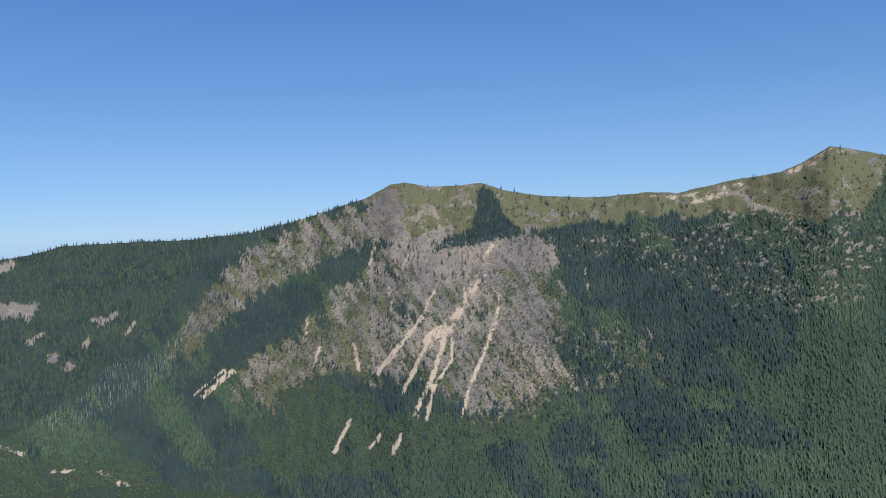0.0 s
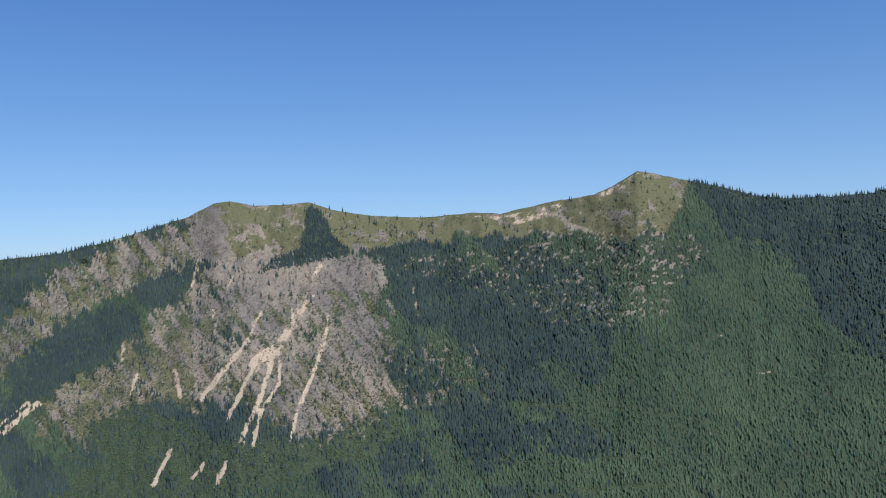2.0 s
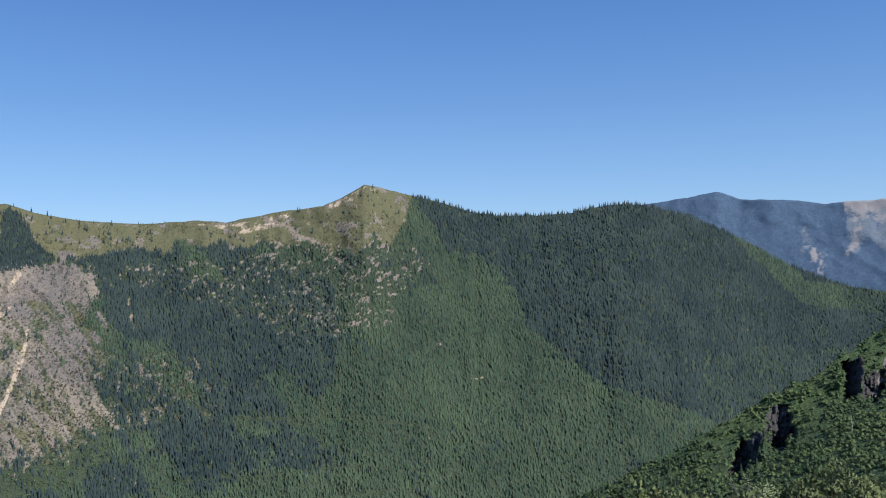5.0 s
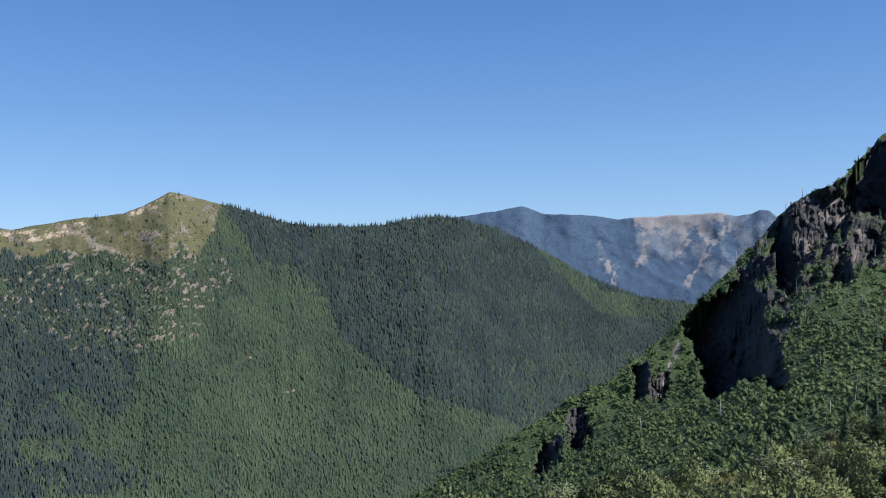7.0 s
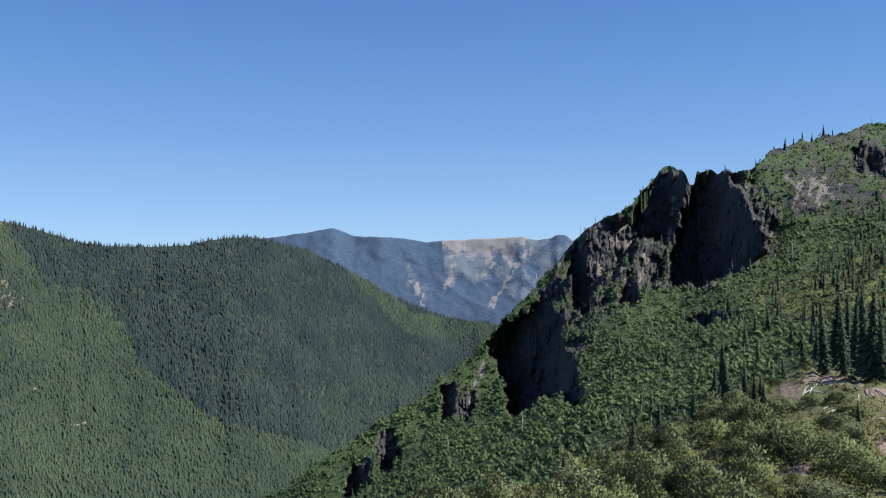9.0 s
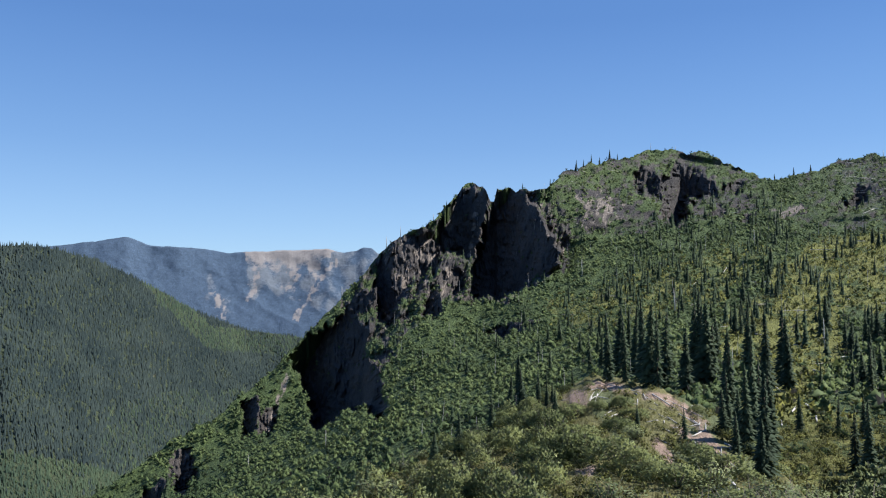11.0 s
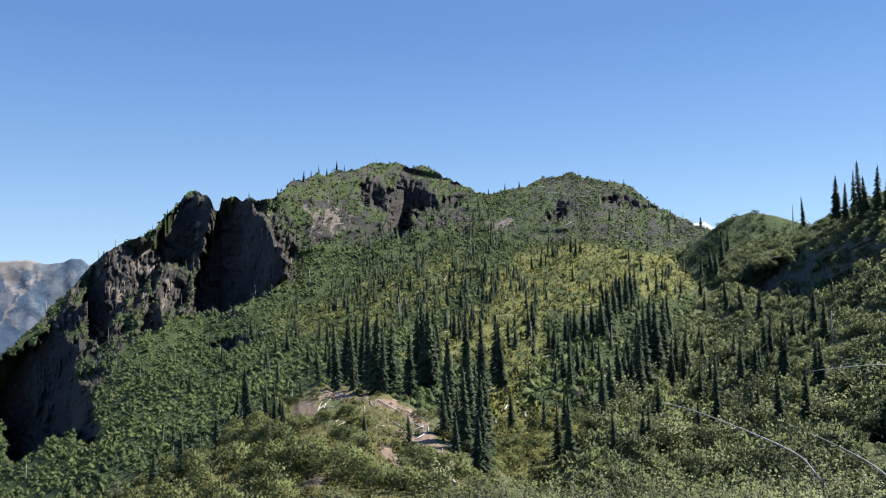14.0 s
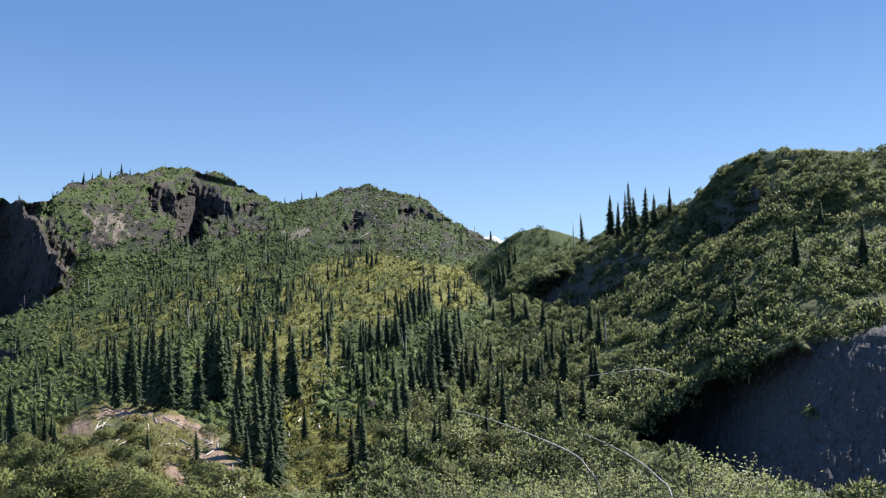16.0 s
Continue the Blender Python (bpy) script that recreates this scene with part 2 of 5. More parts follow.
class Hill:
    """A hillside seen from the viewpoint: for each heading a slope from its foot to its crest, and a back slope.
    crest, foot: height angles by heading; r_crest, r_foot: distances by heading; cliffs: (turn, polygon, wander) where it stands steep; turn: how far the face looks aside."""

    def __init__(self, name, az0, az1, n_az, n_el, crest, foot, r_crest, r_foot, cliffs=(), rough=0.02, cell=40.0,
                 seed=1, back=0.35, bottom=-100.0, jag=0.05, steep=0.02, crag=0.02, gully=0.0, upper=((0, 0.0), (1, 0.0)), rugged=(), spine=0.0, plane=5, even=0.0, jagged=0.06, soften=3):
        self.name = name
        az = np.linspace(az0, az1, n_az)
        c = curve(crest, az)
        tooth = jag * fbm(az * 2.2, az * 0 + seed, seed + 50, 5)
        f = np.minimum(curve(foot, az), c - 0.3)
        s = np.linspace(0, 1, n_el)
        A = np.repeat(az[:, None], n_el, 1)
        E = f[:, None] + (c - f)[:, None] * s[None, :] + tooth[:, None] * (s[None, :] ** 12)
        self.cliff, lay = np.zeros_like(E), np.ones_like(E)
        for k, poly in enumerate(cliffs):
            bite = 0.5 * poly[2] + jagged
            face, turn = patch(A + bite * fbm(A * 3.5, E * 2.2, seed + 33, 5), E + 1.6 * bite * fbm(A * 3.5, E * 2.5, seed + 35, 5), poly[1], poly[2], seed + 20 + k, 2.6), poly[0]
            self.cliff = np.maximum(self.cliff, face)
            middle = sum(q[0] for q in poly[1]) / len(poly[1])
            lay = np.where(face > 0.5, 1 - turn * (A - middle), lay)
        ease = np.clip((s - 0.45) / 0.4, 0, 1)
        w = 1 - curve(upper, az)[:, None] * (ease * ease * (3 - 2 * ease))[None, :]
        t = np.concatenate([np.zeros((n_az, 1)), np.cumsum((w[:, 1:] + w[:, :-1]) / 2, 1)], 1)
        t /= t[:, -1:]
        wide = max(1, int(round(2.0 / (az[1] - az[0]))))
        rf, rc = [np.convolve(np.pad(curve(q, az), wide, mode="reflect", reflect_type="odd"), np.full(2 * wide + 1, 1 / (2 * wide + 1)), "valid")[:, None] for q in (r_foot, r_crest)]
        # notches of the crest don't run on down the slope
        span = max(1, int(even / (az[1] - az[0])))
        level = np.convolve(np.pad(c, span, mode="edge"), np.full(2 * span + 1, 1 / (2 * span + 1)), "valid")
        if even:
            reach = (E - f[:, None]) / np.maximum(level - f, 0.3)[:, None]
            t = np.stack([np.interp(reach[k], s, t[k]) for k in range(n_az)]) + 0.8 * np.maximum(reach - 1, 0)
        R = np.exp(np.log(rf) + (np.log(rc) - np.log(rf)) * t)
        ar = np.radians(A)
        X, Y = R * np.sin(ar) / cell, R * np.cos(ar) / cell
        R = R * (1 + rough * fbm(X, Y, seed, 6) + gully * fbm(A * 0.9 + 0.35 * fbm(A * 0.5, E * 0.5, seed + 8), E * 0.12, seed + 5, 4))
        R = R * (1 + spine * (np.abs(fbm(A * 0.55 + E * 0.75, E * 0.55 - A * 0.12, seed + 90, 4)) - 0.3))
        stand = self.cliff > 0.5
        fall = 1 - steep * (E[:, 1:] - E[:, :-1])
        for k in range(n_el - 2, -1, -1):
            R[:, k] = np.where(stand[:, k], R[:, k + 1] * fall[:, k], R[:, k])
        # a steep face runs straight on between its edges
        ones = stand.astype(float)
        total, count = np.zeros_like(R), np.zeros_like(R)
        for k in range(-plane, plane + 1):
            total += np.roll(R * ones, k, 0)
            count += np.roll(ones, k, 0)
        R = np.where(stand, total / np.maximum(count, 1), R)
        wander = 0.6 * fbm(A * 0.8, E * 0.8, seed + 6)
        rib = 0.45 - 1.5 * np.abs(fbm(A * 1.4 + wander, E * 0.8 + wander, seed + 70, 4)) + 0.9 * (0.35 - np.abs(fbm(A * 4.5 + wander, E * 1.1, seed + 75, 3))) + 0.2 * fbm(A * 9, E * 5, seed + 78, 2) + 0.2 * fbm(A * 2.5, E * 4 + A, seed + 88, 3)
        self.rugged = np.maximum.reduce([patch(A, E, q, 0.4, seed + 40, 1.5) for q in rugged]) if rugged else np.zeros_like(E)
        spur = 0.5 - 1.4 * np.abs(fbm(A * 0.9 - E * 0.35, E * 0.5 + A * 0.12, seed + 80, 5)) + 0.5 * fbm(A * 5 - E * 2, E * 3, seed + 84, 3)
        R = R * lay * (1 + crag * blur(self.cliff, 1) * rib - 1.9 * crag * blur(self.rugged * (1 - self.cliff), 3) * spur)
        rim = blur(self.cliff, 3)
        R = np.where((rim > 0.03) & (rim < 0.97), blur(R, soften), R)
        self.A, self.E, self.R = A, E, R
        self.P = np.stack([R * np.sin(ar), R * np.cos(ar), EYE.z + R * np.tan(np.radians(E))], -1)
        rows = [self.P]
        top, n_back = self.P[:, -1], 8
        for k in range(1, n_back + 1):
            u = k / n_back
            row = top.copy()
            row[:, :2] *= 1 + back * u
            row[:, 2] = top[:, 2] + (np.minimum(bottom, top[:, 2] - 5) - top[:, 2]) * u ** 1.15
            row[:, 2] += (fbm(az * 0.7, az * 0 + k * 0.7, seed + 3) * 0.04 * R[:, -1]) * u * (1 - u)
            rows.append(row[:, None, :])
        low = self.P[:, 0].copy()
        low[:, :2] *= 0.97
        low[:, 2] -= 0.12 * R[:, 0]
        rows.insert(0, low[:, None, :])
        self.grid = np.concatenate(rows, 1)
        self.lead, self.trail = 1, n_back
        # area of each cell of the front slope
        d1 = self.P[1:, :-1] - self.P[:-1, :-1]
        d2 = self.P[:-1, 1:] - self.P[:-1, :-1]
        flat = np.abs(d1[..., 0] * d2[..., 1] - d1[..., 1] * d2[..., 0])
        self.area = flat
        jump = np.abs(self.R[:-1, 1:] / self.R[:-1, :-1] - 1) + np.abs(self.R[1:, :-1] / self.R[:-1, :-1] - 1)
        self.full = np.linalg.norm(np.cross(d1, d2), axis=-1) * (jump < 0.05)

    def build(self, material, label, category, **masks):
        ni, nj = self.grid.shape[:2]
        idx = np.arange(ni * nj).reshape(ni, nj)
        quads = np.stack([idx[:-1, :-1], idx[1:, :-1], idx[1:, 1:], idx[:-1, 1:]], -1).reshape(-1, 4)
        me = mesh_of(self.name, self.grid.reshape(-1, 3), None, material, quads=quads)
        stone = np.maximum(self.cliff, self.rugged) > 0.5
        stone = np.concatenate([stone[:, :1], stone, np.repeat(stone[:, -1:], self.trail, 1)], 1)[:-1, :-1]
        me.polygons.foreach_set("use_smooth", ~stone.ravel())
        for key in ("grass", "rock", "bare"):
            m = masks.get(key)
            m = np.zeros_like(self.A) if m is None else m
            m = np.concatenate([m[:, :1], m, np.repeat(m[:, -1:], self.trail, 1)], 1)
            at = me.attributes.new(key, "FLOAT", "POINT")
            at.data.foreach_set("value", m.astype(np.float32).ravel())
        return tagged(new(self.name, me), label, category, kind="structure")

    def sample(self, rng, n, density, near=0.0):
        """n places on the slope, by area and density; near > 0 thins them out with the distance."""
        w = self.full * density[:-1, :-1] * (self.R[:-1, :-1] / 100.0) ** -near
        cells = rng.choice(w.size, n, p=(w / w.sum()).ravel())
        i, j = np.unravel_index(cells, w.shape)
        u, v = rng.random(n)[:, None], rng.random(n)[:, None]
        P = self.P
        p = (P[i, j] * (1 - u) + P[i + 1, j] * u) * (1 - v) + (P[i, j + 1] * (1 - u) + P[i + 1, j + 1] * u) * v
        return p, i, j

    def at(self, a, e):
        """The place on the slope at a heading and a height angle."""
        az = self.A[:, 0]
        x = np.clip((a - az[0]) / (az[1] - az[0]), 0, len(az) - 1.001)
        i = int(x)
        j = int(np.clip(np.searchsorted(self.E[i], e), 1, self.E.shape[1] - 1))
        k = np.clip((e - self.E[i, j - 1]) / (self.E[i, j] - self.E[i, j - 1]), 0, 1)
        return Vector(self.P[i, j - 1] * (1 - k) + self.P[i, j] * k)


def scatter(name, templates, rng, pos, size, material, label, category, lean=0.0, squash=None, rounded=False):
    """Copies of small template meshes joined into one mesh of countless pieces."""
    verts, faces, puffs, base = [], [], [], 0
    pick = rng.integers(0, len(templates), len(pos))
    turn = rng.random(len(pos)) * 2 * np.pi
    for k, (tv, tf, *tn) in enumerate(templates):
        tn = tn[0] if tn else unit(tv * np.array([1.0, 1.0, 0.3]) + np.array([0, 0, 0.35]))
        m = pick == k
        n = int(m.sum())
        if not n:
            continue
        c, s = np.cos(turn[m])[:, None], np.sin(turn[m])[:, None]
        x, y, z = tv[None, :, 0], tv[None, :, 1], tv[None, :, 2]
        wide = size[m][:, None] * (1.0 if squash is None else squash[m][:, None])
        v = np.stack([(x * c - y * s) * wide, (x * s + y * c) * wide, z * size[m][:, None]], -1)
        if lean:
            tilt = rng.normal(0, lean, (n, 2))
            v[..., 0] += v[..., 2] * tilt[:, :1]
            v[..., 1] += v[..., 2] * tilt[:, 1:]
        v += pos[m][:, None, :]
        verts.append(v.reshape(-1, 3))
        puffs.append(np.stack([tn[None, :, 0] * c - tn[None, :, 1] * s, tn[None, :, 0] * s + tn[None, :, 1] * c, np.broadcast_to(tn[None, :, 2], c.shape[:1] + tn.shape[:1])], -1).reshape(-1, 3))
        faces.append((tf[None] + (base + np.arange(n) * len(tv))[:, None, None]).reshape(-1, 3))
        base += n * len(tv)
    me = puffed(mesh_of(name, np.concatenate(verts), np.concatenate(faces), material), np.concatenate(puffs))
    if rounded:
        smooth(me)
    return tagged(new(name, me), label, category, kind="stuff")


def fir_template(rng, tiers, sides, width, jag=0.25, gap=0.0):
    """A unit-high fir: ragged skirts of boughs, one above the other."""
    v, f = [], []
    for k in range(tiers):
        z0 = gap + (1 - gap) * k / tiers
        z1 = min(1.0, z0 + (1 - gap) * 1.75 / tiers) if k < tiers - 1 else 1.0
        r = width * (1 - z0) ** 0.85 + 0.012
        off = rng.random() * 6.28
        b = len(v)
        v.append((0, 0, z1))
        for s in range(sides):
            a = off + (s + rng.uniform(-0.3, 0.3)) * 2 * math.pi / sides
            q = r * (1 + rng.uniform(-jag, jag))
            v.append((q * math.cos(a), q * math.sin(a), z0 - rng.uniform(0, 0.03)))
        for s in range(sides):
            f.append((b, b + 1 + s, b + 1 + (s + 1) % sides))
    return np.array(v, float), np.array(f, int)


def ico(sub_level):
    """Unit icosphere as vertex and triangle arrays."""
    bm = bmesh.new()
    bmesh.ops.create_icosphere(bm, subdivisions=sub_level, radius=1.0)
    v = np.array([tuple(q.co) for q in bm.verts])
    f = np.array([[q.index for q in t.verts] for t in bm.faces])
    bm.free()
    return v, f


def bush_template(rng, n, leaf, flat=0.8, lumps=4, level=0, core=0.8, inner=0.0):
    """A bush about one unit across: a lumpy dark heart under leaf sprays that point outwards and up, over several uneven lumps."""
    mid, radius = [], []
    for k in range(lumps):
        a, q = rng.random() * 6.283, rng.uniform(0.12, 0.36) if k else 0.0
        mid.append([q * math.cos(a), q * math.sin(a), (0.08 + rng.uniform(0.35, 1.0) * 0.42 * (1 - q / 0.4)) * flat])
        radius.append(rng.uniform(0.15, 0.27))
    mid, radius = np.array(mid), np.array(radius)
    seat = np.array([0, 0, 0.1 * flat])
    v, f, nrm = np.zeros((0, 3)), np.zeros((0, 3), int), np.zeros((0, 3))
    if level:
        d, f = ico(level)
        keep = (d[f][:, :, 2] > -0.35).all(1)
        f = f[keep]
        ahead = d @ (mid - seat).T
        disc = radius[None] ** 2 - (((mid - seat) ** 2).sum(1)[None] - ahead ** 2)
        out = np.where(disc > 0, ahead + np.sqrt(np.maximum(disc, 0)), 0.08).max(1)
        v = seat + d * (out * core * (1 + rng.normal(0, 0.06, len(d))))[:, None]
        near = ((v[:, None] - mid[None]) ** 2).sum(-1).argmin(1)
        nrm = unit(unit(v - mid[near]) + 0.5 * d)
    k = rng.integers(0, lumps, n * 2)
    d = rng.normal(0, 1, (n * 2, 3))
    d[:, 2] = np.abs(d[:, 2]) - 0.3
    d = unit(d)
    p = mid[k] + d * (radius[k] * np.where(rng.random(n * 2) < inner, rng.uniform(0.55, 0.8, n * 2), rng.uniform(0.82, 1.12, n * 2)))[:, None]
    free = ((((p[:, None] - mid[None]) ** 2).sum(-1) / radius[None] ** 2) > 0.3).all(1)
    p, d, k = p[free][:n], d[free][:n], k[free][:n]
    aim = unit(d + np.array([0, 0, 0.45]) + rng.normal(0, 0.55, d.shape))
    side = unit(np.cross(aim, rng.normal(0, 1, d.shape)))
    q = (leaf * rng.uniform(0.6, 1.4, len(p)))[:, None]
    tri = np.stack([p - side * q * 0.6, p + side * q * 0.6, p + aim * q * 1.5], 1).reshape(-1, 3)
    puff = unit(d + 0.5 * unit(p - seat) + np.array([0, 0, 0.35]) + rng.normal(0, 0.28, d.shape))
    f = np.concatenate([f, len(v) + np.arange(len(tri)).reshape(-1, 3)])
    return np.concatenate([v, tri]), f, np.concatenate([nrm, np.repeat(puff, 3, 0)])


def tube_template(sides):
    """A bare unit-high trunk."""
    v = [(0.011 * math.cos(6.283 * s / sides), 0.011 * math.sin(6.283 * s / sides), -0.05) for s in range(sides)] + [(0.004 * math.cos(6.283 * s / sides), 0.004 * math.sin(6.283 * s / sides), 1.0) for s in range(sides)]
    f = []
    for s in range(sides):
        t = (s + 1) % sides
        f += [(s, t, t + sides), (s, t + sides, s + sides)]
    return np.array(v), np.array(f)

# ---- the lie of the land ----
rng = np.random.default_rng(7)

# valley sheet to the horizon
g_r = np.concatenate([[0.0], np.geomspace(1.2, 1700, 60), np.linspace(1800, 4950, 40)])
g_a = np.radians(np.arange(0, 360, 1.5))
g_el = np.interp(np.log(g_r + 1e-3), np.log([0.001, 1, 4, 12, 25, 60, 200, 700, 1700, 5000]), [-60, -60, -33, -25, -22.5, -22, -22, -21.5, -20.7, -20.7])
g_z = np.where(g_r < 1.0, 0.0, np.where(g_r > 1700, -640.0, 1.7 + g_r * np.tan(np.radians(g_el))))
GA, GR = np.meshgrid(g_a, g_r, indexing="ij")
gx, gy = GR * np.sin(GA), GR * np.cos(GA)
gz = np.broadcast_to(g_z, GR.shape) + np.where(GR > 1600, 1.5, np.minimum(GR * 0.01, 6)) * fbm(gx / 60, gy / 60, 11) * (GR > 3)
idx = np.arange(GR.size).reshape(GR.shape)
nxt = np.roll(idx, -1, 0)
quads = np.stack([idx[:, :-1], nxt[:, :-1], nxt[:, 1:], idx[:, 1:]], -1).reshape(-1, 4)[:, ::-1]
ground_mesh = mesh_of("ground", np.stack([gx, gy, gz], -1).reshape(-1, 3), None, M_MOUNTAIN, quads=quads)
smooth(ground_mesh)
for key in ("grass", "rock", "bare"):
    mask = ground_mesh.attributes.new(key, "FLOAT", "POINT")
    if key == "grass":
        mask.data.foreach_set("value", (GR < 60).astype(np.float32).ravel())
tagged(new("ground", ground_mesh), "green wooded valley floor between the mountains", "ground", kind="structure")

# far wooded ridge behind the scarred mountain
far_left = Hill("far_ridge", -60, -6, 340, 110,
                [(-60, -2.5), (-40, -2.0), (-27.9, -1.25), (-25.4, -0.84), (-24.6, -0.56), (-21.2, -0.45), (-17, -0.43), (-13, -0.13), (-9, 0.0), (-6, -1)],
                [(-60, -14.5), (-6, -14.5)], [(-60, 4300), (-6, 4200)], [(-60, 2550), (-6, 2900)], rough=0.02, gully=0.006, cell=500, seed=3, back=0.1, bottom=-640)
OUTCROPS = [
    (0.85, [(-28.1, -4.29), (-26.5, -4.41)]), (0.39, [(-24.6, -8.23), (-24.3, -8.09)]), (0.39, [(-23.4, -6.84), (-23.3, -6.71)]),
    (0.39, [(-25.4, -7.63), (-25.1, -7.32)]), (0.23, [(-23.0, -5.31), (-22.4, -5.25)]), (0.4, [(-28.4, -12.4), (-27.2, -13.0)]),
    (0.34, [(-25.7, -14.3), (-24.4, -14.4)]), (0.45, [(-23.0, -14.6), (-21.3, -15.8)])]
OUTCROPS += [(0.5, [(-28.6, -2.0), (-27.4, -1.6)]), (0.3, [(-22.4, -5.6), (-21.6, -5.0)]), (0.25, [(-26.6, -6.4), (-25.8, -5.9)]), (0.2, [(-21.0, -6.4), (-20.4, -5.6)])]
fl_rock = np.maximum.reduce([streak(far_left.A, far_left.E, w, l) for w, l in OUTCROPS])
far_left.build(M_MOUNTAIN, "distant dark wooded ridge on the skyline", "ridge", rock=fl_rock, bare=fl_rock * 0.35)

# the mountain across the valley: scarred slope, grassy top, pointed peak, old forest
CREST_B = [(-60, -15.2), (-40, -14.2), (-28, -12.0), (-23.6, -10.0), (-20.2, -6.6), (-17.4, -3.4), (-15.2, -1.2), (-13.0, -0.13), (-10.0, 0.57), (-7.3, 1.32), (-5.0, 2.02), (-3.4, 2.86), (-2.4, 2.98),
           (-0.7, 2.62), (0.8, 2.64), (2.9, 2.76), (4.3, 2.25), (6.6, 1.78), (10.4, 1.48), (14.1, 1.7), (15.9, 1.55), (19.1, 2.22), (22.2, 2.6),
           (23.5, 3.13), (25.1, 4.05), (26.1, 3.87), (27.9, 3.35), (30.3, 2.75), (32.6, 2.0), (34.8, 1.75), (37.3, 1.78), (39.1, 1.85), (40.5, 2.2), (42.8, 2.42),
           (44.6, 2.15), (46.9, 1.5), (48.9, 0.55), (50.8, -0.45), (53.0, -1.8), (54.9, -2.55), (56.4, -3.1), (60, -3.6), (68, -4.2)]
mountain = Hill("mountain", -60, 68, 920, 160, CREST_B,
                [(-60, -15.5), (-22, -15.8), (-10, -18.5), (0, -19.5), (25, -20), (45, -18.6), (56, -13.8), (68, -12)],
                [(-60, 2480), (-28, 2620), (-23.6, 2720), (-20.2, 2850), (-17, 2980), (-13, 3000), (0, 2800), (25, 2700), (43, 2950), (50, 3300), (56, 3700), (68, 3900)],
                [(-60, 2350), (-22, 2300), (-10, 1950), (0, 1800), (25, 1780), (45, 1950), (56, 2650), (68, 3000)],
                rough=0.022, cell=420, gully=0.006, spine=0.006, seed=21, back=0.22, bottom=-640, jag=0.05, crag=0.0035, rugged=[[(-3.6, -1.1), (0.0, -0.3), (2.6, -1.3), (5.7, -1.0), (7.8, -1.9), (7.6, -3.4), (3.0, -3.6), (-0.9, -3.8), (-3.6, -2.5)], [(-4, 2.6), (-9.5, 1.0), (-13, -1.2), (-15, -4.2), (-11.5, -3.2), (-6.3, -1.5)]])
A, E = mountain.A, mountain.E
SCAR = [(-6.22, -3.12), (-5.06, -2.03), (-2.75, -0.78), (0.26, -2.05), (5.73, -0.89), (7.66, -1.15), (7.7, -5.8), (8.11, -10.77), (6.11, -12.41), (2.19, -13.0), (0.28, -12.16), (-3.1, -10.28), (-5.01, -10.53), (-7.6, -9.97), (-9.44, -10.2), (-11.67, -12.16), (-12.72, -11.88), (-14.94, -10.94), (-15.08, -10.22), (-13.29, -8.6), (-11.49, -7.54), (-9.08, -5.68)]
SCAR_UPPER = [(-3.19, 2.61), (-4.17, 1.76), (-5.69, 1.04), (-8.65, 0.65), (-11.2, -0.09), (-13.36, -1.48), (-15.15, -3.57), (-16.91, -5.61), (-18.63, -7.57), (-18.99, -8.58), (-17.01, -8.08), (-14.92, -6.3), (-12.43, -4.47), (-10.25, -3.3), (-8.04, -2.28), (-5.79, -1.43), (-2.74, -0.39), (-2.66, 1.52)]
ROCK_BAND = [(-3.6, -1.1), (0.0, -0.3), (2.6, -1.3), (5.7, -1.0), (7.8, -1.9), (7.6, -3.4), (3.0, -3.3), (-0.9, -3.5), (-3.6, -2.3)]
DARK_WOOD = [(-0.5, -1.9), (0.3, -1.16), (2.25, -0.38), (2.51, 1.36), (2.93, 2.31), (3.7, 2.09), (4.03, 0.53), (5.35, -0.68), (5.61, -0.96), (2.99, -1.37), (1.05, -1.77)]
SPECKLED = [(7.84, -7.34), (10.17, -7.4), (11.34, -6.86), (14.39, -7.67), (15.03, -11.25), (11.19, -11.4), (8.47, -11.72), (6.1, -12.59), (4.51, -13.28), (2.94, -13.59), (3.04, -10.98), (5.09, -8.02)]
ALDERS = [(-11.9, -10.6), (-8.9, -9.7), (-5.9, -11.4), (-4.0, -12.6), (2.6, -13.4), (8.1, -11.8), (8.4, -14.0), (0.2, -16.1), (-9.2, -16.7), (-14.4, -15.5), (-10.5, -12.6)]
ALDER_FLAT = [(-28.4, -12.7), (-20.4, -14.5), (-17.7, -17.0), (-17.8, -19.6), (-31.6, -17.2), (-31.4, -12.2)]
ALDER_BENCH = [(-26.5, -10.3), (-24.2, -9.8), (-22.6, -9.7), (-23.6, -11.0), (-25.9, -11.4)]
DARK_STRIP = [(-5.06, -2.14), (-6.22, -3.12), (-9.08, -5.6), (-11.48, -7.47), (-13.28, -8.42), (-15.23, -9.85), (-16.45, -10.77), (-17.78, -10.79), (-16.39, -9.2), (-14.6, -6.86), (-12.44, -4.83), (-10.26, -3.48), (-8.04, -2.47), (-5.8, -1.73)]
DARK_SLOPE = [(8.1, -1.5), (10.6, -1.2), (15.1, -2.5), (19.7, -5.0), (20.0, -8.1), (15.2, -9.8), (13.4, -6.3), (9.7, -6.1), (7.9, -4.5)]
DARK_LOWER = [(10.2, -13.2), (13.2, -12.3), (19.4, -13.3), (24.8, -14.2), (23.2, -15.3), (17.0, -14.7)]
PALE_SLOPE = [(17.1, -12.5), (21.8, -10.1), (25.0, -8.2), (28.8, -9.1), (31.0, -10.6), (30.2, -12.8), (24.8, -13.9)]
PALE_EDGE = [(35.5, -8.3), (39.8, -8.3), (40.4, -10.1), (37.3, -10.9)]
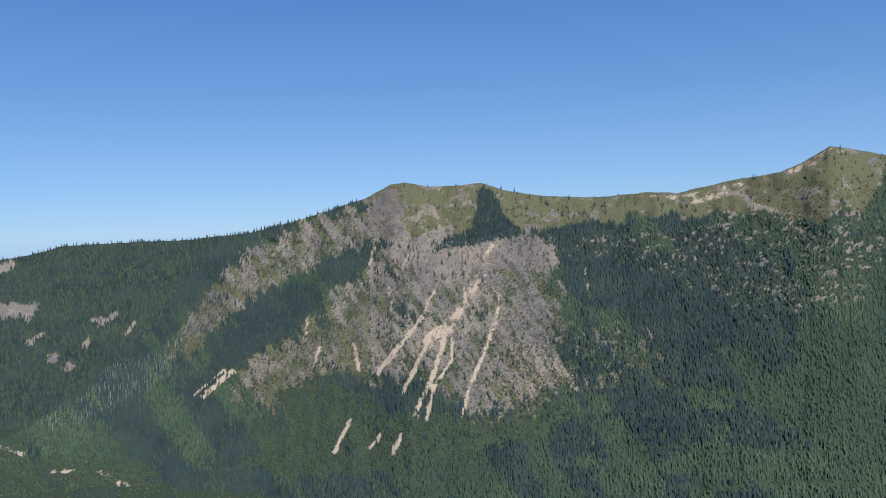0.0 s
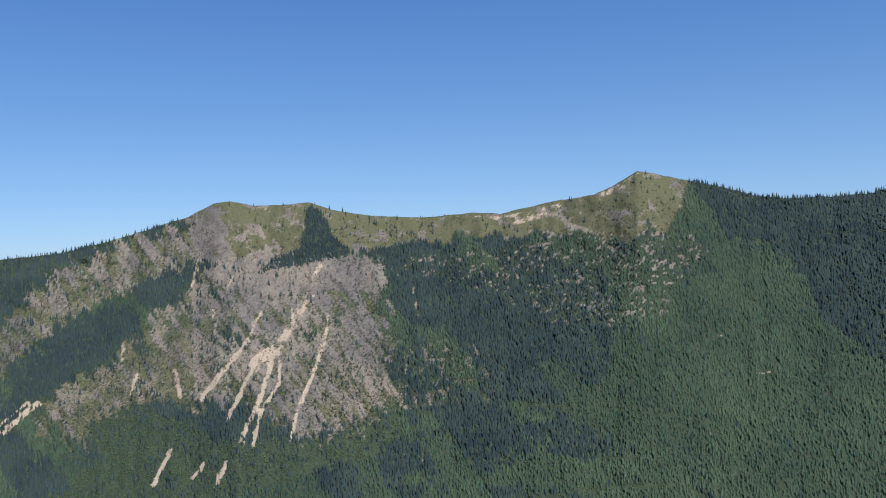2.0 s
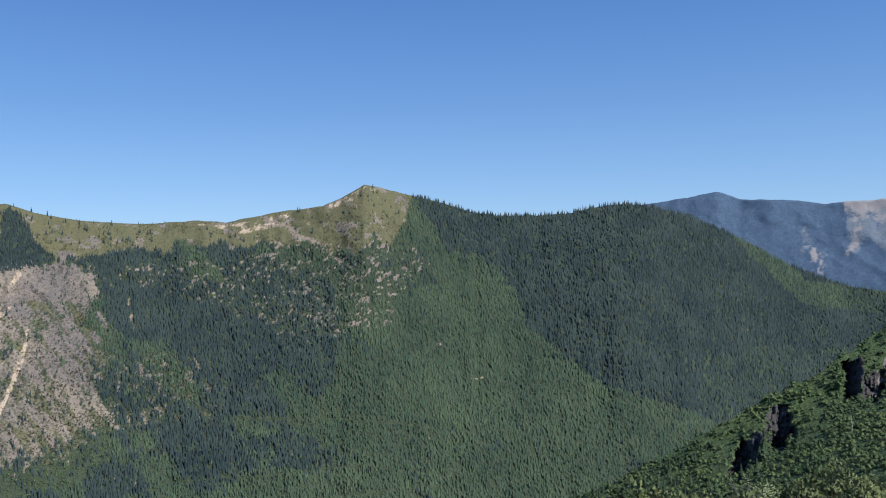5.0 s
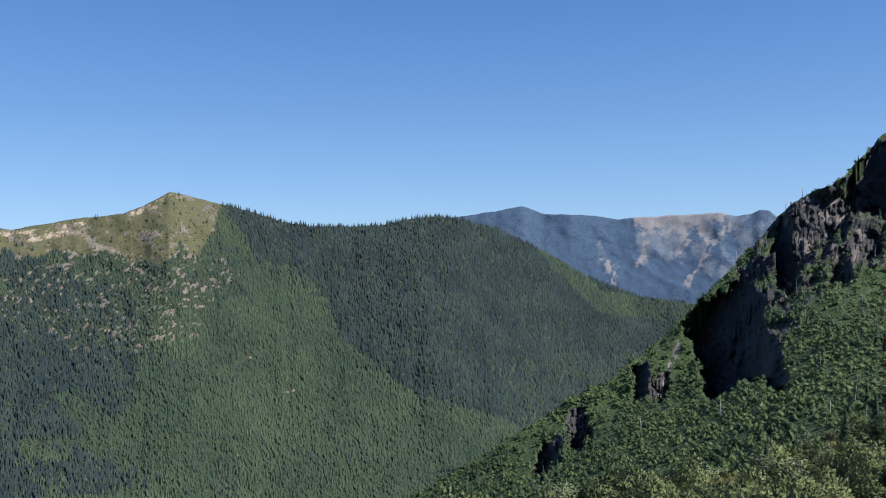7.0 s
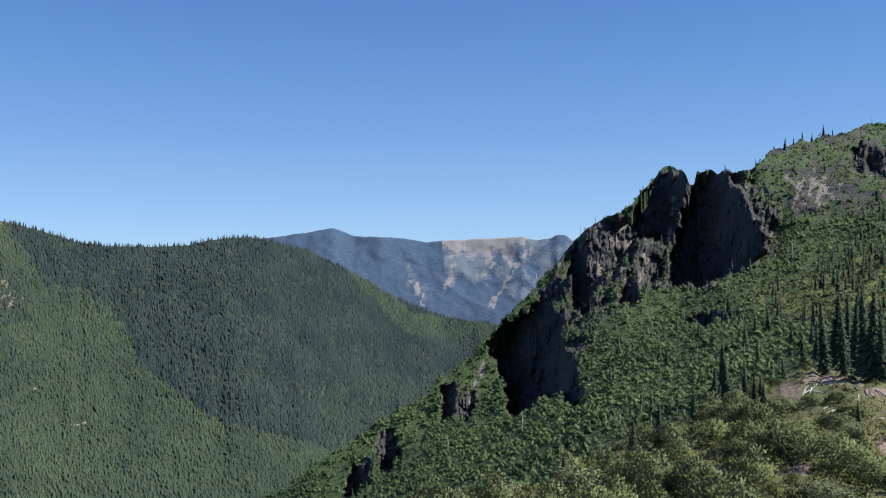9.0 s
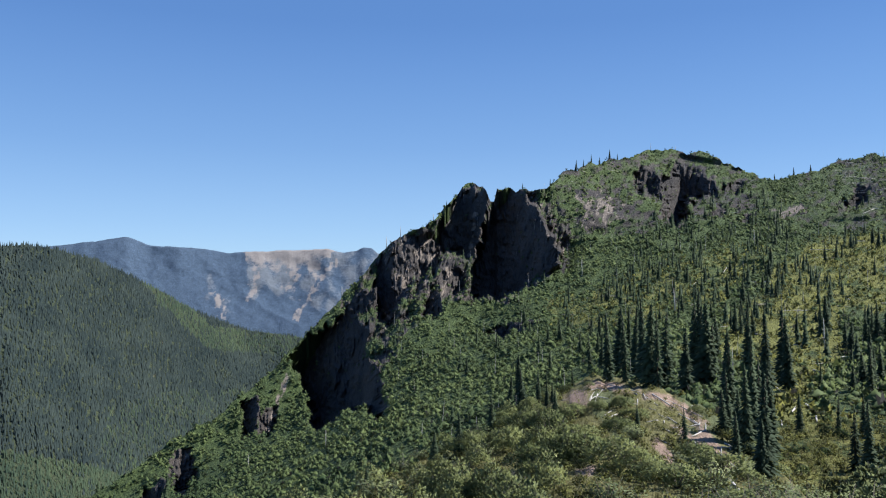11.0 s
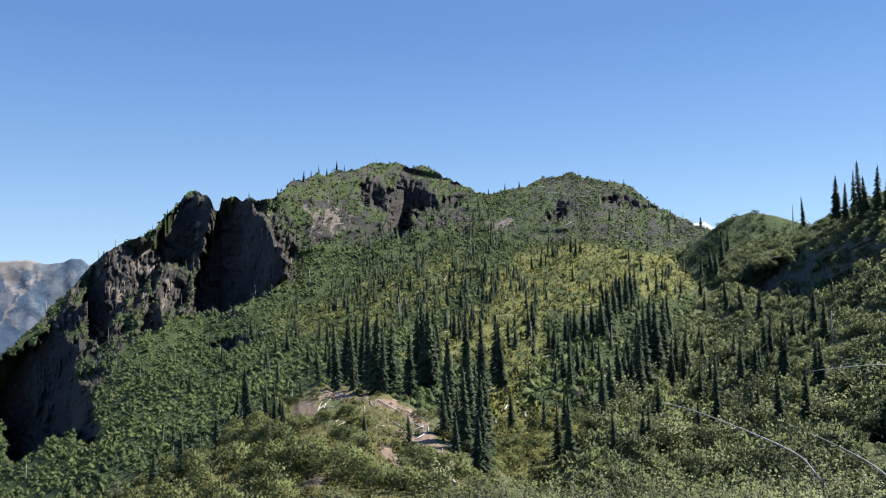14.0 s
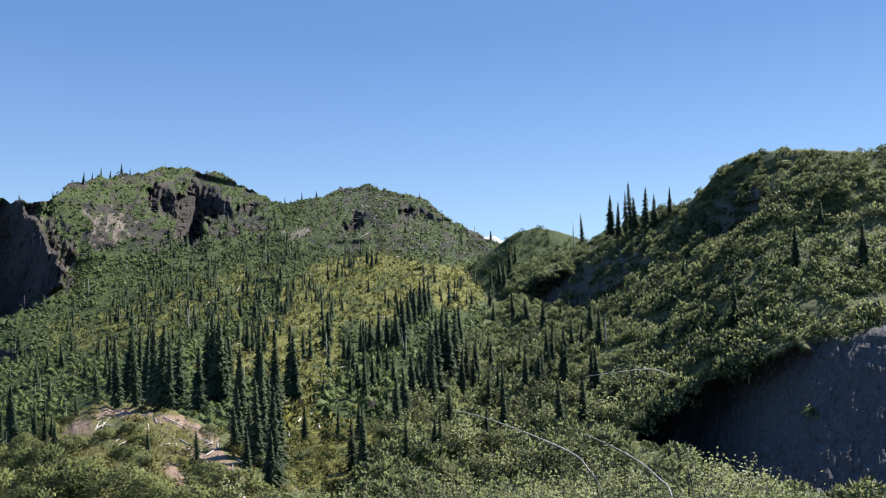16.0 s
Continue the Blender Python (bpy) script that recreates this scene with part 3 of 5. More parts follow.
PALE_SADDLE = [(30.2, -1.9), (33.5, -2.0), (35.3, -4.6), (34.9, -5.7), (32.0, -5.3)]
PALE_VALLEY = [(32.4, -14.6), (39.7, -12.9), (47.6, -12.0), (48.2, -13.4), (36.0, -16.6), (20.8, -17.2), (5.6, -16.3)]
SCRUB_SLOPE = [(8.0, -1.5), (14.4, -1.0), (19.8, 0.0), (28.3, 0.1), (29.4, -1.8), (26.2, -5.6), (21.2, -6.6), (17.3, -4.9), (12.0, -3.2)]
CHUTES = [
    (0.85, [(2.6, -3.46), (1.3, -5.56), (0.1, -7.06), (-1.1, -7.79)]), (0.39, [(0.1, -7.44), (-0.8, -10.09), (-1.8, -11.94), (-2.2, -12.86)]),
    (0.31, [(-1.1, -7.79), (-2.1, -9.66), (-2.9, -11.14)]), (0.27, [(0.5, -7.84), (0.4, -9.37), (-0.8, -10.85), (-1.5, -13.27)]),
    (0.39, [(-0.6, -4.52), (-1.8, -6.6), (-3.4, -8.46), (-4.7, -9.93)]), (0.39, [(-3.7, -4.22), (-3.7, -6.15)]), (0.19, [(-2.3, -1.94), (-3.3, -3.84)]),
    (0.31, [(3.9, -4.86), (3.4, -7.16), (2.4, -9.43), (1.5, -11.3), (1.0, -12.98)]), (0.35, [(-6.2, -8.03), (-6.0, -9.67)])]
CHUTES += [
    (0.39, [(-14.5, -9.24), (-16.3, -10.71)]), (0.19, [(-15.0, -9.1), (-16.9, -10.59)]), (0.27, [(-2.1, -9.85), (-3.1, -11.51)]),
    (0.31, [(-6.7, -13.01), (-7.9, -14.95)]), (0.31, [(-4.7, -14.12), (-5.4, -14.82)]), (0.31, [(-3.2, -14.12), (-3.9, -15.41)]),
    (0.23, [(-8.6, -8.02), (-9.1, -9.31)]), (0.39, [(-9.3, -5.89), (-9.5, -7.02)]), (0.31, [(9.7, -3.47), (10.0, -5.39)]),
    (0.39, [(3.4, -1.55), (2.6, -2.88)]), (0.31, [(-4.5, -0.89), (-5.0, -2.62)])]
LEDGES = [
    (0.19, [(23.8, -4.88), (25.3, -4.93)]), (0.1, [(25.3, -4.85), (28.9, -5.13)]), (0.27, [(21.2, -4.77), (22.4, -5.69)]), (0.27, [(32.0, -9.39), (33.0, -9.24)]),
    (0.16, [(29.8, -6.97), (30.4, -7.01)]), (0.23, [(23.5, -2.36), (24.2, -2.39)]), (0.6, [(25.1, 3.85), (24.0, 2.98), (22.9, 2.65)]),
    (0.39, [(15.2, 1.26), (17.3, 1.49), (19.9, 1.99)]), (0.19, [(12.7, 1.43), (14.6, 1.44)]), (0.4, [(16.5, 0.83), (19.2, 1.49)])]
scar = np.maximum(patch(A, E, SCAR, 0.5, 41, 1.6), patch(A, E, SCAR_UPPER, 0.6, 42, 1.3))
scar = np.maximum(scar, patch(A, E, ROCK_BAND, 0.3, 43))
scar *= fbm(A * 1.3 + E * 0.6, E * 0.9, 57, 5) < 0.34
band = patch(A, E, ROCK_BAND, 0.3, 43)
# the bare ground thins out towards its edges, tree by tree
scar = np.clip((blur(scar, 75) * 1.5 - 0.38 + 1.05 * fbm(A * 4.0 + E * 2.4, E * 1.0 - A * 0.3, 64, 5)) * 2.0, 0, 1)
speckled = patch(A, E, SPECKLED, 0.5, 141, 1.5)
scar = np.maximum(scar, speckled * (fbm(A * 4.5 + E * 2, E * 4, 142, 4) > 0.12))
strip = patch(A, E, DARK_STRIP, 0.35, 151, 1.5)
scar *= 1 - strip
dark_wood = patch(A, E, DARK_WOOD, 0.12, 44)
shoots = np.maximum.reduce([patch(A, E, q, 0.5, 51, 1.5) for q in (ALDERS, ALDER_FLAT, ALDER_BENCH)])
CLEARINGS = [(0.16, [(16.1, -11.5), (23.3, -11.9), (29.6, -12.6)]), (0.14, [(9.0, -16.0), (12.3, -15.1), (17.7, -15.3), (23.3, -15.0)]), (0.2, [(16.8, -17.9), (21.3, -17.0), (26.2, -16.7), (28.7, -17.0)])]
clearing = np.maximum.reduce([streak(A, E, w, l) for w, l in CLEARINGS]) > 0.35
shoots = np.maximum(shoots, clearing)
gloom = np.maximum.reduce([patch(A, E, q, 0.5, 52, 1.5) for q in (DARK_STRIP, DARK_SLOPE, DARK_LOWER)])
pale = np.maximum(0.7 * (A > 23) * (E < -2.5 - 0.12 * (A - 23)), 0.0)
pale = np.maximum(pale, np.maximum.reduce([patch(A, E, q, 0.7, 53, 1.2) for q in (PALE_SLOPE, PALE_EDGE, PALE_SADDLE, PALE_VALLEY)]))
scrub = patch(A, E, SCRUB_SLOPE, 0.5, 45)
chute = np.maximum.reduce([streak(A, E, w * 0.8, l) for w, l in CHUTES]) * (0.8 + 0.8 * fbm(A * 9 - E * 4, E * 2.2 + A * 1.1, 56, 4))
chute = np.clip(chute * (0.66 + 0.34 * (E < -7.0 + 0.6 * fbm(A * 2, E * 2, 66))), 0, 1)
ledge = np.maximum.reduce([streak(A, E, w * 0.8, l) for w, l in LEDGES]) * np.clip(0.7 + 1.1 * fbm(A * 5, E * 7, 65, 4), 0, 1)
outcrop = np.maximum.reduce([streak(A, E, w * 0.7, l) for w, l in OUTCROPS[5:8]]) * np.clip(0.7 + fbm(A * 5, E * 7, 68, 4), 0, 1)
grass_low = curve([(-7, 4), (-5, 0.9), (-4.4, -0.8), (0, -1.4), (3, -1.2), (7, -1.0), (9, -0.3), (14, -0.4), (18, 0.1), (20, -0.2), (24, -0.5), (27, 0.4), (28.3, 2.9), (30, 6)], A)
meadow = ((E > grass_low + 1.1 * fbm(A * 0.9, E * 1.2, 46, 6)) * (1 - dark_wood)) * (A < 30) * (A > -8)
OLD_EDGE = [(-20, 60), (-12.4, 49.1), (-11.7, 47.6), (-11.1, 45.7), (-10.3, 42.6), (-9.4, 40.3), (-7.4, 38), (-5.9, 36), (-4.3, 35.7), (-2.4, 34.6), (-1.2, 33.4), (-0.75, 30.6),
            (0.13, 30.3), (3.3, 28.2), (6, 27)]
old = (A > curve(OLD_EDGE, E) + 0.12 * fbm(A * 3, E * 3, 47)).astype(float)
young_strip = patch(A, E, [(49.3, 0.5), (50.82, -0.4), (52.74, -1.7), (53.89, -2.8), (56, -3.2), (60, -3.6), (60, -5), (54.65, -4.6), (53.5, -4.21), (51.97, -2.6), (50.43, -1.1)], 0.2, 48)
young_low = patch(A, E, [(47.5, -8), (52, -6.8), (60, -7.5), (60, -13), (49, -13), (47, -10.5)], 0.3, 49)
old *= (1 - 0.35 * young_low) * (1 - 0.9 * young_strip)
# downslope bands of cover: a lighter or darker stand every few hundred metres
stand = fbm(A * 0.45 + E * 0.3, E * 0.16 - A * 0.05, 54, 5)
specks = scrub * (fbm(A * 5, E * 9, 50, 3) + 0.35 * fbm(A * 0.8, E * 2.5, 150, 3) > 0.27)
mottle = 0.5 + 0.5 * fbm(A * 2.2 + E * 1.2, E * 0.8, 55, 5)
thinly_grown = scar * np.clip(0.5 + 2.2 * fbm(A * 5.0 + E * 3.0, E * 0.8 - A * 0.3, 152, 5) - 0.05 * (E + 6) + 0.6 * (A < -5), 0, 1)
mountain.build(M_MOUNTAIN, "forested mountain with a bare landslide scar and a grassy top", "mountain",
               grass=np.clip(blur(meadow, 5) * (0.45 + 0.6 * mottle) + 0.6 * thinly_grown, 0, 1), rock=np.clip(np.maximum(meadow * np.clip(0.55 * (fbm(A * 1.6 + E * 0.8, E * 2.2, 58, 5) > 0.2) + 0.5 * np.clip((-2.5 - A) / 4, 0, 1), 0, 0.6) + scar * (0.5 + 0.6 * mottle) * (1 - 0.55 * thinly_grown) + 0.3 * band * scar, specks), 0, 1), bare=np.maximum.reduce([chute, ledge * 0.66, outcrop * 0.7]))

# far range at the head of the valley, blue haze mixed into its colours
far_range = Hill("far_range", 38, 84, 330, 80,
                 [(38, 1.5), (44.6, 2.41), (47.0, 2.77), (48.2, 3.0), (48.7, 3.06), (50.0, 2.54), (52.7, 2.39), (55.1, 2.08), (57.2, 2.2), (61.5, 2.41), (62.5, 2.13),
                  (63.6, 2.25), (64.0, 2.5), (64.6, 2.48), (65.0, 2.1), (70, 1.5), (84, 1.0)],
                 [(38, -6), (84, -6)], [(38, 4600), (84, 4700)], [(38, 4000), (84, 4000)], rough=0.012, cell=260, spine=0.003, seed=61, back=0.03, bottom=-500, jag=0.06)
A, E = far_range.A, far_range.E
fr_bare = np.maximum.reduce([streak(A, E, w, l) for w, l in [
    (0.5, [(56.4, 1.8), (56.9, 0.4), (56.4, -1.04)]), (0.9, [(58.6, 2.13), (59.4, 0.9), (59.1, -0.31)]), (0.5, [(60.2, 1.9), (60.8, 0.5)]), (0.5, [(62.1, 1.51), (61.0, 0.3), (60.4, -1.05)]), (0.47, [(60.0, -1.42), (59.5, -2.35)]),
    (0.47, [(54.2, -0.65), (54.9, -2.17)])]])
TAN_TOP = [(56.06, 2.3), (57.21, 2.5), (61.17, 2.8), (62.1, 2.23), (61.53, 1.29), (60.02, -0.21), (59.25, -1.36), (57.75, -0.2), (56.79, -1.34), (56.23, 0.59)]
GREY_FLANK = [(61.17, 2.51), (64.84, 2.7), (68, 2.5), (68, -1), (63.35, -1.24), (61.85, -2.5), (60.74, -2.12), (60.01, -0.6)]
PALE_RIB = [(53.54, 0.61), (54.32, 0.99), (54.88, -0.56), (55.82, -2.11), (55.24, -2.49), (54.1, -1.33)]
fr_rock = np.maximum.reduce([patch(A, E, TAN_TOP, 0.5, 62, 1.6), 0.8 * patch(A, E, GREY_FLANK, 0.5, 63, 1.6), 0.6 * patch(A, E, PALE_RIB, 0.4, 64, 2.0)])
fr_tan = patch(A, E, TAN_TOP, 0.4, 62, 1.6) * np.clip((E - 0.2) / 1.6 + 0.8 * fbm(A * 1.6 + E, E * 1.1, 65, 5), 0, 1)
far_range.build(M_FAR, "distant mountain range tinted blue for haze, with bare grey upper slopes", "mountain range", rock=blur(fr_rock * (0.6 + 0.8 * fbm(A * 2.2, E * 1.3, 69, 5)), 2), bare=np.maximum(0.75 * fr_tan, fr_bare * 0.7 * (0.7 + fbm(A * 5, E * 4, 70, 4))))

# snowy summit far off, and the small round knob before it
snow = Hill("snow_peak", 102, 110, 60, 20, [(102, 2.0), (104, 3.7), (104.8, 4.12), (105.5, 4.22), (106.3, 3.7), (107.5, 3.0), (110, 2)], [(102, 0), (110, 0)],
            [(102, 4700), (110, 4700)], [(102, 4300), (110, 4300)], rough=0.01, cell=200, seed=66, back=0.03, bottom=-300, jag=0.08)
snow.build(M_SNOW, "snow-covered summit showing far behind the hills", "snow peak")
knob = Hill("knob", 101, 116, 120, 50, [(101, 0), (104, 2.3), (105.9, 3.65), (106.9, 4.35), (108.4, 4.7), (109.8, 4.45), (111.5, 3.8), (116, 1)], [(101, -4), (116, -4)],
            [(101, 420), (116, 420)], [(101, 300), (116, 300)], rough=0.04, cell=40, seed=67, back=0.4, bottom=-60, jag=0.05)
knob.build(M_RIDGE, "small round brush-covered knob", "hill")

# near rocky ridge with cliffs
CREST_E = [(34, -19.3), (39.6, -16.8), (43.0, -15.3), (46.3, -13.4), (49.1, -11.7), (51.8, -10.0), (54.1, -8.8), (56.3, -7.1), (58.5, -5.2), (60.7, -2.9), (62.5, -0.9), (63.9, 0.57),
           (65.1, 2.1), (66.8, 3.4), (68.5, 4.2), (69.1, 4.6), (70.2, 6.0), (71.2, 6.9), (71.7, 6.95), (72.4, 6.4), (72.75, 5.7), (73.0, 5.7), (73.2, 6.55), (74.1, 6.65), (74.5, 6.3), (75.0, 6.6),
           (75.5, 6.4), (76.6, 6.45), (77.6, 7.45)]
CREST_E += [(79.0, 7.95), (80.3, 8.15), (81.8, 8.4), (83.6, 8.9), (85.7, 8.65), (87.2, 8.5), (88.8, 7.6), (90.2, 6.95), (90.9, 6.55), (92.1, 6.8), (94.0, 7.2), (95.4, 7.7), (97.0, 7.8),
            (98.6, 7.4), (99.9, 7.1), (100.8, 6.75), (101.6, 6.0), (103.2, 5.05), (104.8, 4.2), (105.9, 3.7), (108, 2), (114, -2)]
# steep faces, outlined where the ridge lies in shade
CLIFFS_E = [
    (0.035, [(75.1, 6.3), (76.1, 5.0), (76.9, 3.5), (77.6, 2.2), (77.2, 1.2), (75.9, 0.2), (73.8, -1.0), (71.2, -0.9), (71.5, 1.1), (72.1, 3.1), (72.8, 5.3), (73.4, 6.4), (74.2, 6.4)], 0.1),
    (0.035, [(70.4, 6.1), (71.8, 6.8), (72.6, 6.2), (72.8, 5.5), (72.5, 4.9), (72.0, 3.5), (71.5, 1.7), (70.5, 2.0), (69.4, 2.1), (68.9, 3.0), (69.1, 4.3)], 0.1),
    (-0.02, [(66.8, 3.2), (67.9, 3.5), (68.9, 3.0), (69.4, 1.9), (68.9, 0.9), (68.2, 0.4), (67.3, 0.0), (66.4, -1.5), (65.7, -0.9), (65.6, 1.2), (66.0, 2.7)], 0.15),
    (0.03, [(65.3, 1.9), (66.2, 2.3), (66.0, 0.4), (66.3, -1.9), (65.8, -3.0), (64.9, -2.3), (64.7, 0.0)], 0.1),
    (0.035, [(67.8, -2.4), (68.7, -0.3), (69.6, -1.4), (69.2, -2.1), (68.1, -2.5)], 0.1),
    (-0.02, [(69.5, 1.3), (71.1, 0.7), (70.9, -0.4), (70.1, -1.0), (69.0, -0.3)], 0.15),
    (0.03, [(58.8, -5.2), (59.8, -4.1), (61.9, -2.6), (63.1, -1.5), (63.8, -0.5), (65.0, -0.3), (64.8, -1.4), (63.6, -2.1), (64.3, -2.6), (65.0, -2.9), (64.3, -3.9), (64.1, -5.0), (65.0, -5.3), (65.1, -6.5), (65.5, -7.7),
            (65.8, -8.4), (65.0, -9.2), (64.0, -8.3), (62.8, -8.6), (61.9, -9.2), (61.0, -10.0), (60.5, -9.7), (60.3, -8.0), (59.8, -6.0)], 0.12),
]
CLIFFS_E += [
    (0.03, [(55.9, -7.8), (57.0, -7.3), (57.2, -8.0), (57.0, -9.7), (56.0, -10.1)], 0.1),
    (-0.02, [(57.2, -8.4), (58.3, -8.0), (58.2, -9.7), (57.0, -9.9)], 0.15),
    (0.03, [(50.9, -12.2), (51.4, -12.8), (51.1, -13.9), (49.6, -15.2), (49.0, -14.8), (49.8, -13.3)], 0.1),
    (-0.02, [(51.6, -10.6), (52.7, -10.6), (53.1, -12.4), (52.1, -13.5), (51.5, -12.6)], 0.15),
    (0.015, [(82.47, 7.39), (83.63, 8.01), (84.57, 6.57), (83.98, 5.51), (83.22, 6.03), (82.45, 6.23)], 0.2),
    (0.015, [(84.19, 6.96), (84.96, 7.78), (86.1, 7.67), (87.59, 6.86), (87.87, 5.72), (85.69, 5.4), (86.05, 4.43), (85.29, 4.07), (84.34, 4.28), (84.17, 5.43)], 0.2),
    (0.015, [(87.96, 6.55), (89.63, 6.61), (89.43, 5.97), (88.24, 5.86)], 0.2), (0.015, [(86.72, 4.23), (87.94, 5.23), (88.1, 4.27)], 0.15), (0.015, [(88.47, 4.0), (90.14, 4.71), (89.76, 3.86)], 0.15),
    (0.015, [(94.79, 4.75), (96.19, 5.78), (97.39, 5.91), (96.34, 4.87)], 0.2),
    (0.02, [(98.9, 6.0), (100.6, 6.2), (102.0, 5.3), (100.6, 5.4), (99.6, 5.6)], 0.2),
    (0.015, [(71.8, -3.4), (74.0, -2.7), (76.2, -2.3), (75.6, -3.0), (73.6, -3.6)], 0.15)]
RUGGED_E = [[(62.5, -1.2), (65.1, 2.2), (69.0, 4.6), (71.5, 7.2), (76.5, 6.6), (78.2, 3.5), (77.8, 1.0), (74, -1.3), (70.2, -1.4), (68.4, -2.9), (66.5, -3.4), (66, -6), (64.6, -6), (62.5, -3)]]
ridge = Hill("rocky_ridge", 34, 114, 1060, 215, CREST_E,
             [(34, -20.5), (45, -20), (55, -18.5), (65, -17.5), (75, -16), (85, -14), (92, -15.5), (100, -16.5), (114, -16.5)],
             [(34, 420), (50, 440), (56, 470), (60, 520), (66, 560), (72, 610), (78, 600), (82, 680), (84, 730), (90, 760), (97, 700), (101, 620), (106, 560), (114, 500)],
             [(34, 300), (45, 250), (55, 180), (65, 130), (75, 95), (85, 62), (92, 50), (100, 42), (114, 42)],
             cliffs=CLIFFS_E, rough=0.05, cell=55, seed=81, back=0.5, bottom=-420, jag=0.26, crag=0.0135, rugged=RUGGED_E, even=5.0, jagged=0.26, soften=1, plane=7,
             upper=[(34, 0.7), (78, 0.7), (92, 0.25), (114, 0.0)])
A, E = ridge.A, ridge.E
# bare soil and scree, plus sunlit rock streaks painted in the same pale colour
ridge_bare_and_lit = np.maximum.reduce([streak(A, E, w, l) for w, l in [
    (0.39, [(58.91, -6.29), (58.28, -7.99), (57.73, -9.68)]),
    (0.47, [(52.48, -10.75), (52.62, -12.22), (52.23, -13.41)]),
    (0.54, [(68.22, 2.84), (68.65, 1.89), (68.90, 1.20)]),
    (0.31, [(71.69, 4.83), (71.48, 2.97), (71.29, 1.92)]),
    (0.3, [(78.58, 5.9), (79.6, 4.9), (80.8, 4.2)]),
    (0.25, [(80.3, 5.3), (81.6, 4.3)]),
    (0.2, [(79.55, 4.19), (81.16, 3.25)]),
    (0.31, [(69.56, 1.12), (70.65, 0.43)]),
    (0.35, [(90.75, 4.45), (93.16, 4.76)]),
    (0.23, [(65.05, -1.51), (65.98, -2.47)]),
    (0.23, [(63.90, -2.66), (64.65, -3.42)])]])
# near-black rock on every cliff face deepens its shade by colour
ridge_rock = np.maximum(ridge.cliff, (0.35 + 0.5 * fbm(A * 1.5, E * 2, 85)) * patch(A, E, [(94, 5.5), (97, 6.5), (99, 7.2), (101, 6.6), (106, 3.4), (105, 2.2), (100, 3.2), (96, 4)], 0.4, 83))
ridge_grass = np.maximum(patch(A, E, [(88.6, -1.8), (90.9, 0.5), (93.1, 2.7), (98.1, 3.3), (102.1, 2.4), (105.3, 1.3), (105.9, -0.4), (102.4, -1.1), (100.8, 0.3), (98.0, -1.8), (95.5, -1.8), (94.7, -4.8), (93.2, -7.0), (93.9, -10.6), (91.3, -10.7), (90.0, -4.8), (87.8, -4.8), (84.3, -4.8)], 0.5, 84), 0.75 * patch(A, E, [(75.5, -1.7), (83.3, 1.3), (90.9, 2.7), (90.9, 0.5), (85.5, -1.8), (79.3, -3.6)], 0.8, 87))
left_rock = ridge.rugged * (A < 78.3)
crags = patch(A, E, [(77.0, 3.0), (77.0, 8.5), (84, 9.5), (90.5, 8.0), (90.5, 4.8), (86, 3.8), (81.5, 3.2)], 0.4, 88)
stony = patch(A, E, [(91.5, 4.0), (93, 7.5), (97, 8.5), (101, 7.2), (106.5, 3.4), (105.5, 2.4), (100, 3.0), (95, 3.2)], 0.4, 89)
ridge_rock = np.clip(np.maximum(ridge_rock, (0.5 + 0.75 * fbm(A * 1.6, E * 1.4, 97, 5)) * left_rock), 0, 1)
ridge_rock = np.clip(np.maximum(ridge_rock, (0.4 + 0.7 * fbm(A * 2.2, E * 3.2, 98, 5)) * np.maximum(crags, 0.9 * stony)), 0, 1)
# rock shoulders in the sun: their light is painted as paler stone
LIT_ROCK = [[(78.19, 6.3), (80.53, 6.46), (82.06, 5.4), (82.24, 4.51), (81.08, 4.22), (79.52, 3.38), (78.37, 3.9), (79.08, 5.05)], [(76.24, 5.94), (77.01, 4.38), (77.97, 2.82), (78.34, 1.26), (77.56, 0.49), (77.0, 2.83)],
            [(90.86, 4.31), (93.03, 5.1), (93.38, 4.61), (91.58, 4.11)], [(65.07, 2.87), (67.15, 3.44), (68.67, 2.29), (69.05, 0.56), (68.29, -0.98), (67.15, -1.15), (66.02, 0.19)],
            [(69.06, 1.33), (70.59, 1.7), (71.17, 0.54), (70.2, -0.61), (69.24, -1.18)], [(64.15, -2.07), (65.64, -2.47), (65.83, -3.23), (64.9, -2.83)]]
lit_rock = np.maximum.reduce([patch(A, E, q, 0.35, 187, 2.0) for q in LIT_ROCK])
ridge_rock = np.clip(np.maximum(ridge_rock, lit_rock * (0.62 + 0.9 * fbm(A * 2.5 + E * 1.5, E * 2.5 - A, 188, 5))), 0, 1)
ridge_grass = np.maximum(ridge_grass, patch(A, E, [(85, -15), (86, -9), (89, -7.5), (96, -8), (99, -12), (98, -17)], 0.4, 99))
ridge.build(M_RIDGE, "steep brush-covered ridge with rock cliffs darkened for shade", "ridge", rock=ridge_rock, bare=np.maximum(ridge_bare_and_lit * 0.7 * (0.7 + fbm(A * 4, E * 4, 96, 4)), np.maximum(0.4 * np.maximum(ridge.rugged, 0.8 * stony), 0.6 * lit_rock) * (1 - ridge.cliff * (1 - 0.9 * lit_rock)) * (fbm(A * 3 - E, E * 1.5 + A * 0.5, 95, 4) > 0.16)), grass=blur(ridge_grass, 14) * (0.6 + 0.5 * fbm(A * 1.2, E * 2.5, 86, 5)))

